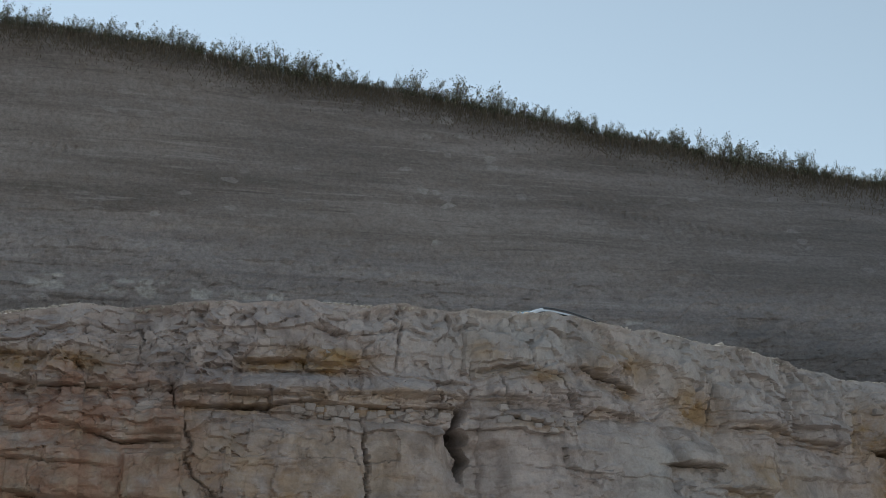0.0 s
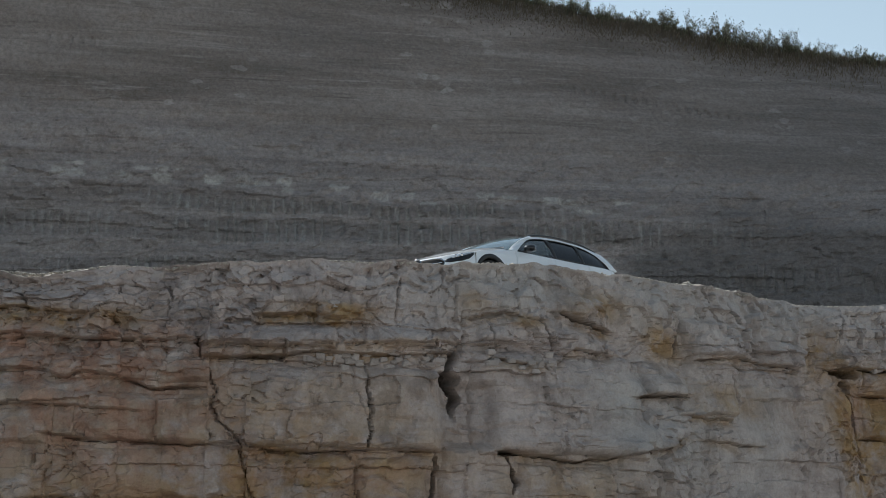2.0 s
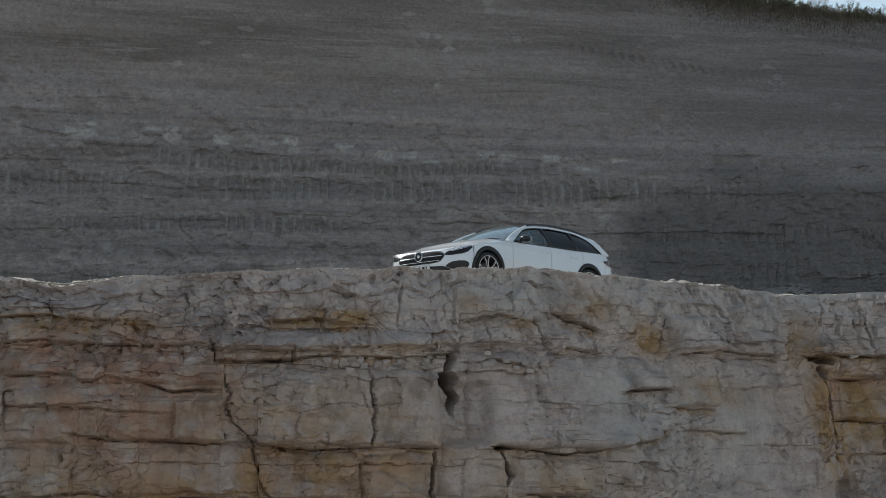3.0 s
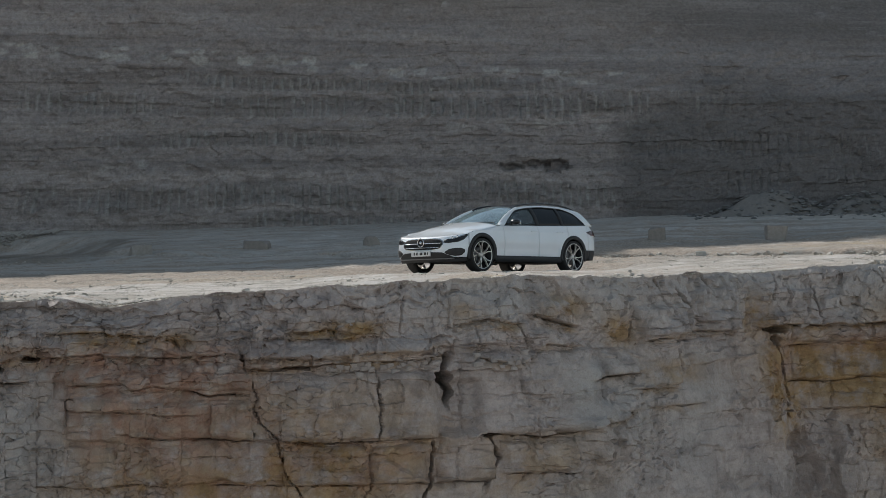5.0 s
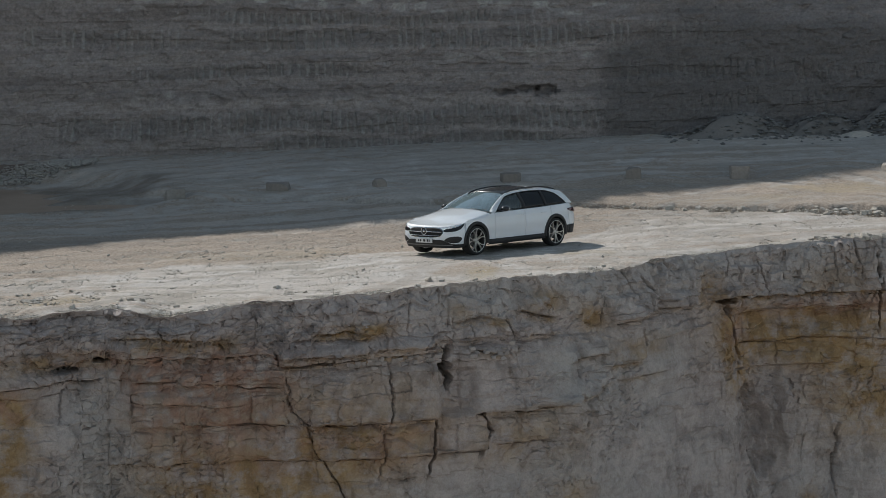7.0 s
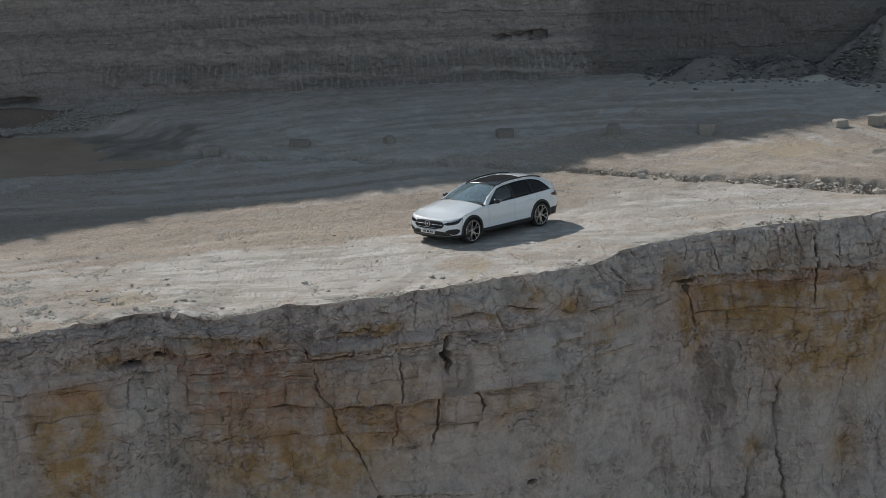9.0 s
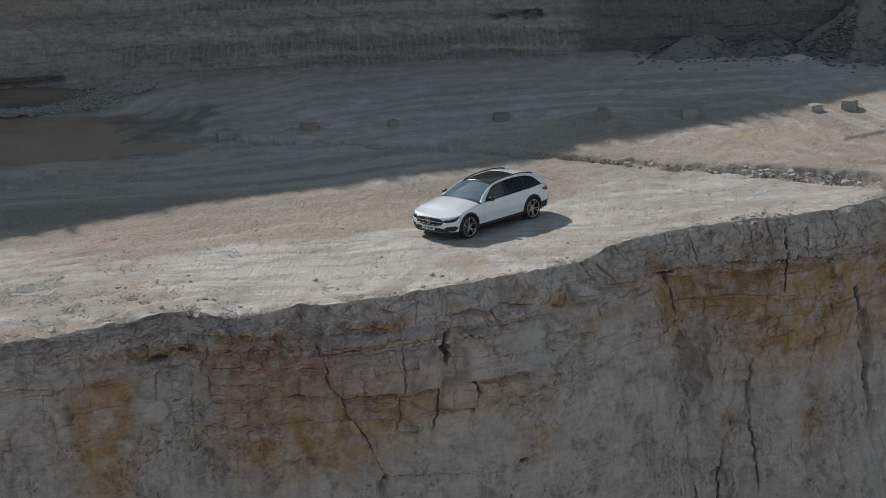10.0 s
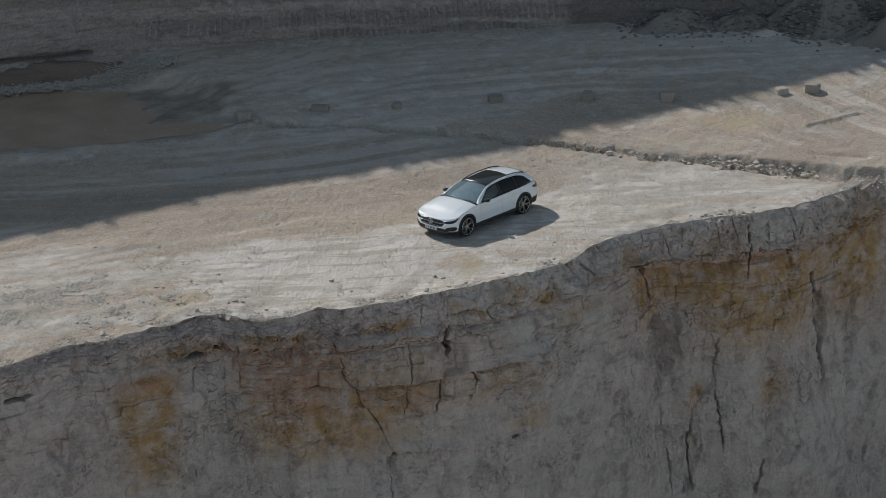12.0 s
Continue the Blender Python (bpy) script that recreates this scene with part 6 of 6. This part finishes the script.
patch("lower_intake", mirror_outline([(0, 0.275, 0.415), (28, 0.275, 0.40), (40, 0.285, 0.345), (50, 0.29, 0.305)]), BLACK, bumper, 0.008, 0.02, label="black lower intake", n=31)
patch("skid_plate", mirror_outline([(0, 0.262, 0.282), (40, 0.262, 0.282), (52, 0.268, 0.276)]), SATIN, bumper, 0.016, 0.02, label="grey skid plate", n=31)
patch("chin_spoiler", mirror_outline([(0, 0.205, 0.262), (60, 0.205, 0.268), (90, 0.22, 0.31)]), BLACK, bumper, 0.004, 0.02, label="black chin cladding", n=41)
pl = part("number_plate", box_bm(nose(0, 0.385).x - 0.034, 0, 0.385, 0.03, 0.52, 0.11, 0.004), PLATE, bumper, "white number plate with plain dark bars")
for y, w in ((0.17, 0.035), (0.10, 0.06), (-0.02, 0.09), (-0.13, 0.07), (-0.20, 0.03)):
    part("plate_bar", box_bm(nose(0, 0.385).x - 0.050, y, 0.385, 0.006, w * 0.8, 0.055), INK, pl)
for sd in (-1, 1):
    patch("tail_light", [(sd * 38, 0.80, 0.90), (sd * 60, 0.80, 0.915), (sd * 84, 0.83, 0.925), (sd * 91, 0.875, 0.90)], REDLENS, car, 0.006, 0.02, skin=tail, label="dark red tail light")

# ---- cladding, wheels ----


def arch_bm(cx, sd):
    bm = bmesh.new()
    P = []
    for a in np.linspace(radians(-14), radians(194), 34):
        c, s = math.cos(a), math.sin(a)
        row = []
        for r, o in ((0.372, -0.05), (0.374, 0.016), (0.40, 0.022), (0.434, 0.018), (0.438, -0.02)):
            x, z = cx + r * c, 0.365 + r * s
            row.append((x, sd * (side_y(max(-1.86, min(2.02, x)), max(0.4, min(z, 0.8))) + o), z))
        P.append(row)
    return grid_bm(P, bm, flip=sd < 0)


for sd in (-1, 1):
    for cx in (-WB, WB):
        part("arch_cladding", thick(arch_bm(cx, sd), 0.008), BLACK, car, "black plastic wheel-arch cladding")
        liner = bmesh.new()
        P = [[(cx + 0.385 * math.cos(a), sd * y, 0.365 + 0.385 * math.sin(a)) for y in (0.55, 0.905)] for a in np.linspace(radians(-20), radians(200), 24)]
        part("arch_liner", grid_bm(P, liner), DARK, car)
    P = [[(x, sd * (side_y(x, 0.4) + o), z) for o, z in ((-0.04, 0.225), (0.012, 0.245), (0.016, 0.315), (0.004, 0.338), (-0.03, 0.342))] for x in np.linspace(-1.06, 1.06, 16)]
    part("sill_cladding", thick(grid_bm(P, flip=sd > 0), 0.01), BLACK, car, "black plastic sill")
    mir = bmesh.new()
    bmesh.ops.create_uvsphere(mir, u_segments=18, v_segments=12, radius=1, matrix=Matrix.Translation((-0.50, sd * 0.975, 1.05)) @ Matrix.Diagonal((0.085, 0.118, 0.066, 1)))
    mm = part("door_mirror", mir, GLOSSBLACK, car, "gloss black door mirror")
    part("mirror_arm", tube_bm([(-0.57, sd * 0.85, 0.985), (-0.54, sd * 0.90, 1.0), (-0.51, sd * 0.94, 1.02)], 0.024, 8), BLACK, mm)
    part("mirror_glass", box_bm(-0.428, sd * 0.975, 1.05, 0.012, 0.17, 0.095, 0.004), CHROME, mm)
for sd in (-1, 1):
    P = [[(x, sd * (side_y(x, z) + 0.006), z) for z in np.linspace(0.30, 0.50, 6)] for x in np.linspace(1.80, 2.02, 8)]
    part("rear_side_cladding", thick(grid_bm(P, flip=sd > 0), 0.012), BLACK, car, "black plastic corner cladding")
part("underbody", box_bm(0.1, 0, 0.33, 4.1, 1.30, 0.20, 0.03), DARK, car)
part("inner_shell", box_bm(0.25, 0, 0.62, 2.3, 1.70, 0.5, 0.05), DARK, car)


def wheel(cx, sd, first=[None]):
    tyre = [(0.284, -0.116), (0.310, -0.124), (0.336, -0.118), (0.348, -0.100), (0.353, -0.06), (0.353, 0.06), (0.348, 0.100), (0.336, 0.118), (0.310, 0.124), (0.284, 0.116)]
    w = new("wheel")
    w.parent = car
    ty = part("tyre", lathe_bm(tyre, 48), RUBBER, w, "black road tyre")
    part("rim", lathe_bm([(0.287, 0.117), (0.282, 0.105), (0.269, 0.09), (0.258, 0.02), (0.252, -0.10)], 48), BLACK, w, "dark alloy rim")
    part("rim_edge", lathe_bm([(0.291, 0.112), (0.286, 0.122), (0.274, 0.119), (0.272, 0.108)], 48), ALU, w, "machined rim edge")
    part("brake_disc", lathe_bm([(0.06, 0.01), (0.06, 0.03), (0.17, 0.03), (0.17, 0.01)], 32), plain("brake_iron", (0.16, 0.155, 0.15), 0.45, 0.8) if not first[0] else first[0], w, "grey brake disc")
    part("hub", lathe_bm([(0.001, 0.098), (0.030, 0.096), (0.045, 0.085), (0.062, 0.07), (0.062, 0.02)], 24), ALU, w)
    for k in range(5):
        a0 = 2 * math.pi * k / 5 + math.pi / 2
        for s2 in (-1, 1):
            bm = bmesh.new()
            pr = []
            for r, da, wd, y in ((0.045, 0.24, 0.011, 0.088), (0.12, 0.15, 0.009, 0.098), (0.19, 0.15, 0.009, 0.106), (0.276, 0.27, 0.011, 0.113)):
                a = a0 + s2 * da
                c, s = math.cos(a), math.sin(a)
                t = Vector((-s, 0, c))
                p = Vector((r * c, y, r * s))
                pr.append([p - t * wd, p - t * wd * 0.7 + Vector((0, 0.006, 0)), p + t * wd * 0.7 + Vector((0, 0.006, 0)), p + t * wd, p + t * wd * 0.8 - Vector((0, 0.035, 0)), p - t * wd * 0.8 - Vector((0, 0.035, 0))])
            vs = [[bm.verts.new(p) for p in ring] for ring in pr]
            for a_, b_ in zip(vs[:-1], vs[1:]):
                for i in range(6):
                    bm.faces.new([a_[i], a_[(i + 1) % 6], b_[(i + 1) % 6], b_[i]])
            bm.faces.new(vs[0][::-1])
            bm.faces.new(vs[-1])
            bmesh.ops.recalc_face_normals(bm, faces=bm.faces[:])
            part("spoke", bm, ALU, w, "machined double spoke", smooth=False)
    w.matrix_local = pose(cx, sd * 0.82, 0.353) @ (pose(0, 0, 0, 0, 12 if cx < 0 else 40, 180) if sd < 0 else pose(0, 0, 0))
    return w


for cx in (-WB, WB):
    for sd in (-1, 1):
        wheel(cx, sd)
# the bonnet and the nose droop forward


def ease(a, b, v):
    k = max(0.0, min(1.0, (v - a) / (b - a)))
    return k * k * (3 - 2 * k)


def droop(x, z):
    z0 = 0.80 - 0.36 * ease(-1.70, -1.95, x)
    return 0.065 * ease(-0.7, -2.15, x) * ease(z0, z0 + 0.14, z)


for ob in car.children_recursive:
    if ob.type != "MESH" or ob.parent.name[:5] == "wheel":
        continue
    if ob.matrix_local == Matrix.Identity(4):
        for v in ob.data.vertices:
            v.co.z -= droop(v.co.x, v.co.z)
    else:
        at = ob.matrix_local.translation
        ob.matrix_local = Matrix.Translation((0, 0, -droop(at.x, at.z))) @ ob.matrix_local
car.matrix_world = Matrix.Translation((0, 0, -0.006)) @ Matrix.Rotation(radians(47), 4, "Z") @ Matrix.Rotation(radians(2.4), 4, "Y") @ Matrix.Rotation(radians(-3.2), 4, "X")

# ================= loose blocks wedged in the cliff =================
BLOCKROCK = make_stone("broken_limestone", (0.42, 0.36, 0.32), (0.60, 0.52, 0.47))
BLOCKS = []
rb = random.Random(23)
for k in range(10):
    bm = bmesh.new()
    bmesh.ops.create_cube(bm, size=1)
    for v in bm.verts:
        v.co = Vector((v.co.x * rb.uniform(0.45, 1.1), v.co.y * rb.uniform(0.6, 1.05), v.co.z * rb.uniform(0.5, 1.1)))
    bmesh.ops.bevel(bm, geom=bm.edges[:], offset=0.10, segments=1, affect="EDGES")
    me = bpy.data.meshes.new("rock_block")
    bm.to_mesh(me)
    bm.free()
    me.materials.append(BLOCKROCK)
    BLOCKS.append(me)


def wedge(x, d, w, h, deep, proud):
    """A block set into the face at a place along the edge and a depth below it."""
    j = int(np.argmin(np.abs(fx - x)))
    i = int(np.argmin(np.abs(dep[:, 0] - d)))
    n_ = Vector((nx[j], ny[j], 0)).normalized()
    p = Vector((Px[i, j], Py[i, j], Pz[i, j])) + n_ * (proud - deep / 2)
    ob = new("rock_block", rb.choice(BLOCKS))
    ob.parent = cliff_ob
    ob.matrix_world = Matrix.Translation(p) @ Matrix.Rotation(math.atan2(n_.y, n_.x) + math.pi / 2 + rb.uniform(-0.25, 0.25), 4, "Z") @ pose(0, 0, 0, rb.uniform(-8, 8), rb.uniform(-7, 7), 0) @ Matrix.Diagonal((w, deep, h, 1))


for _ in range(75):
    x = rb.uniform(-3.3, -1.35) if rb.random() < 0.7 else rb.uniform(-0.75, 0.5)
    d = float(np.interp(x, [-3.3, -2.3, -1.2, -0.7, 0.5], [1.40, 1.36, 1.27, 1.30, 1.33])) + rb.gauss(0, 0.06)
    s = rb.uniform(0.05, 0.14)
    wedge(x, d, s * rb.uniform(1.0, 1.8), s, 0.16, rb.uniform(0.02, 0.08))
for _ in range(90):
    x = rb.uniform(2.6, 13.0)
    s = rb.uniform(0.06, 0.20)
    wedge(x, rb.uniform(0.06, 0.95), s * rb.uniform(0.8, 1.6), s, 0.3, rb.uniform(-0.02, 0.05))
for _ in range(55):
    x = rb.uniform(-14.0, 2.6)
    s = rb.uniform(0.06, 0.20)
    wedge(x, rb.uniform(0.06, 0.6), s * rb.uniform(1.0, 2.0), s, 0.25, rb.uniform(-0.02, 0.03))
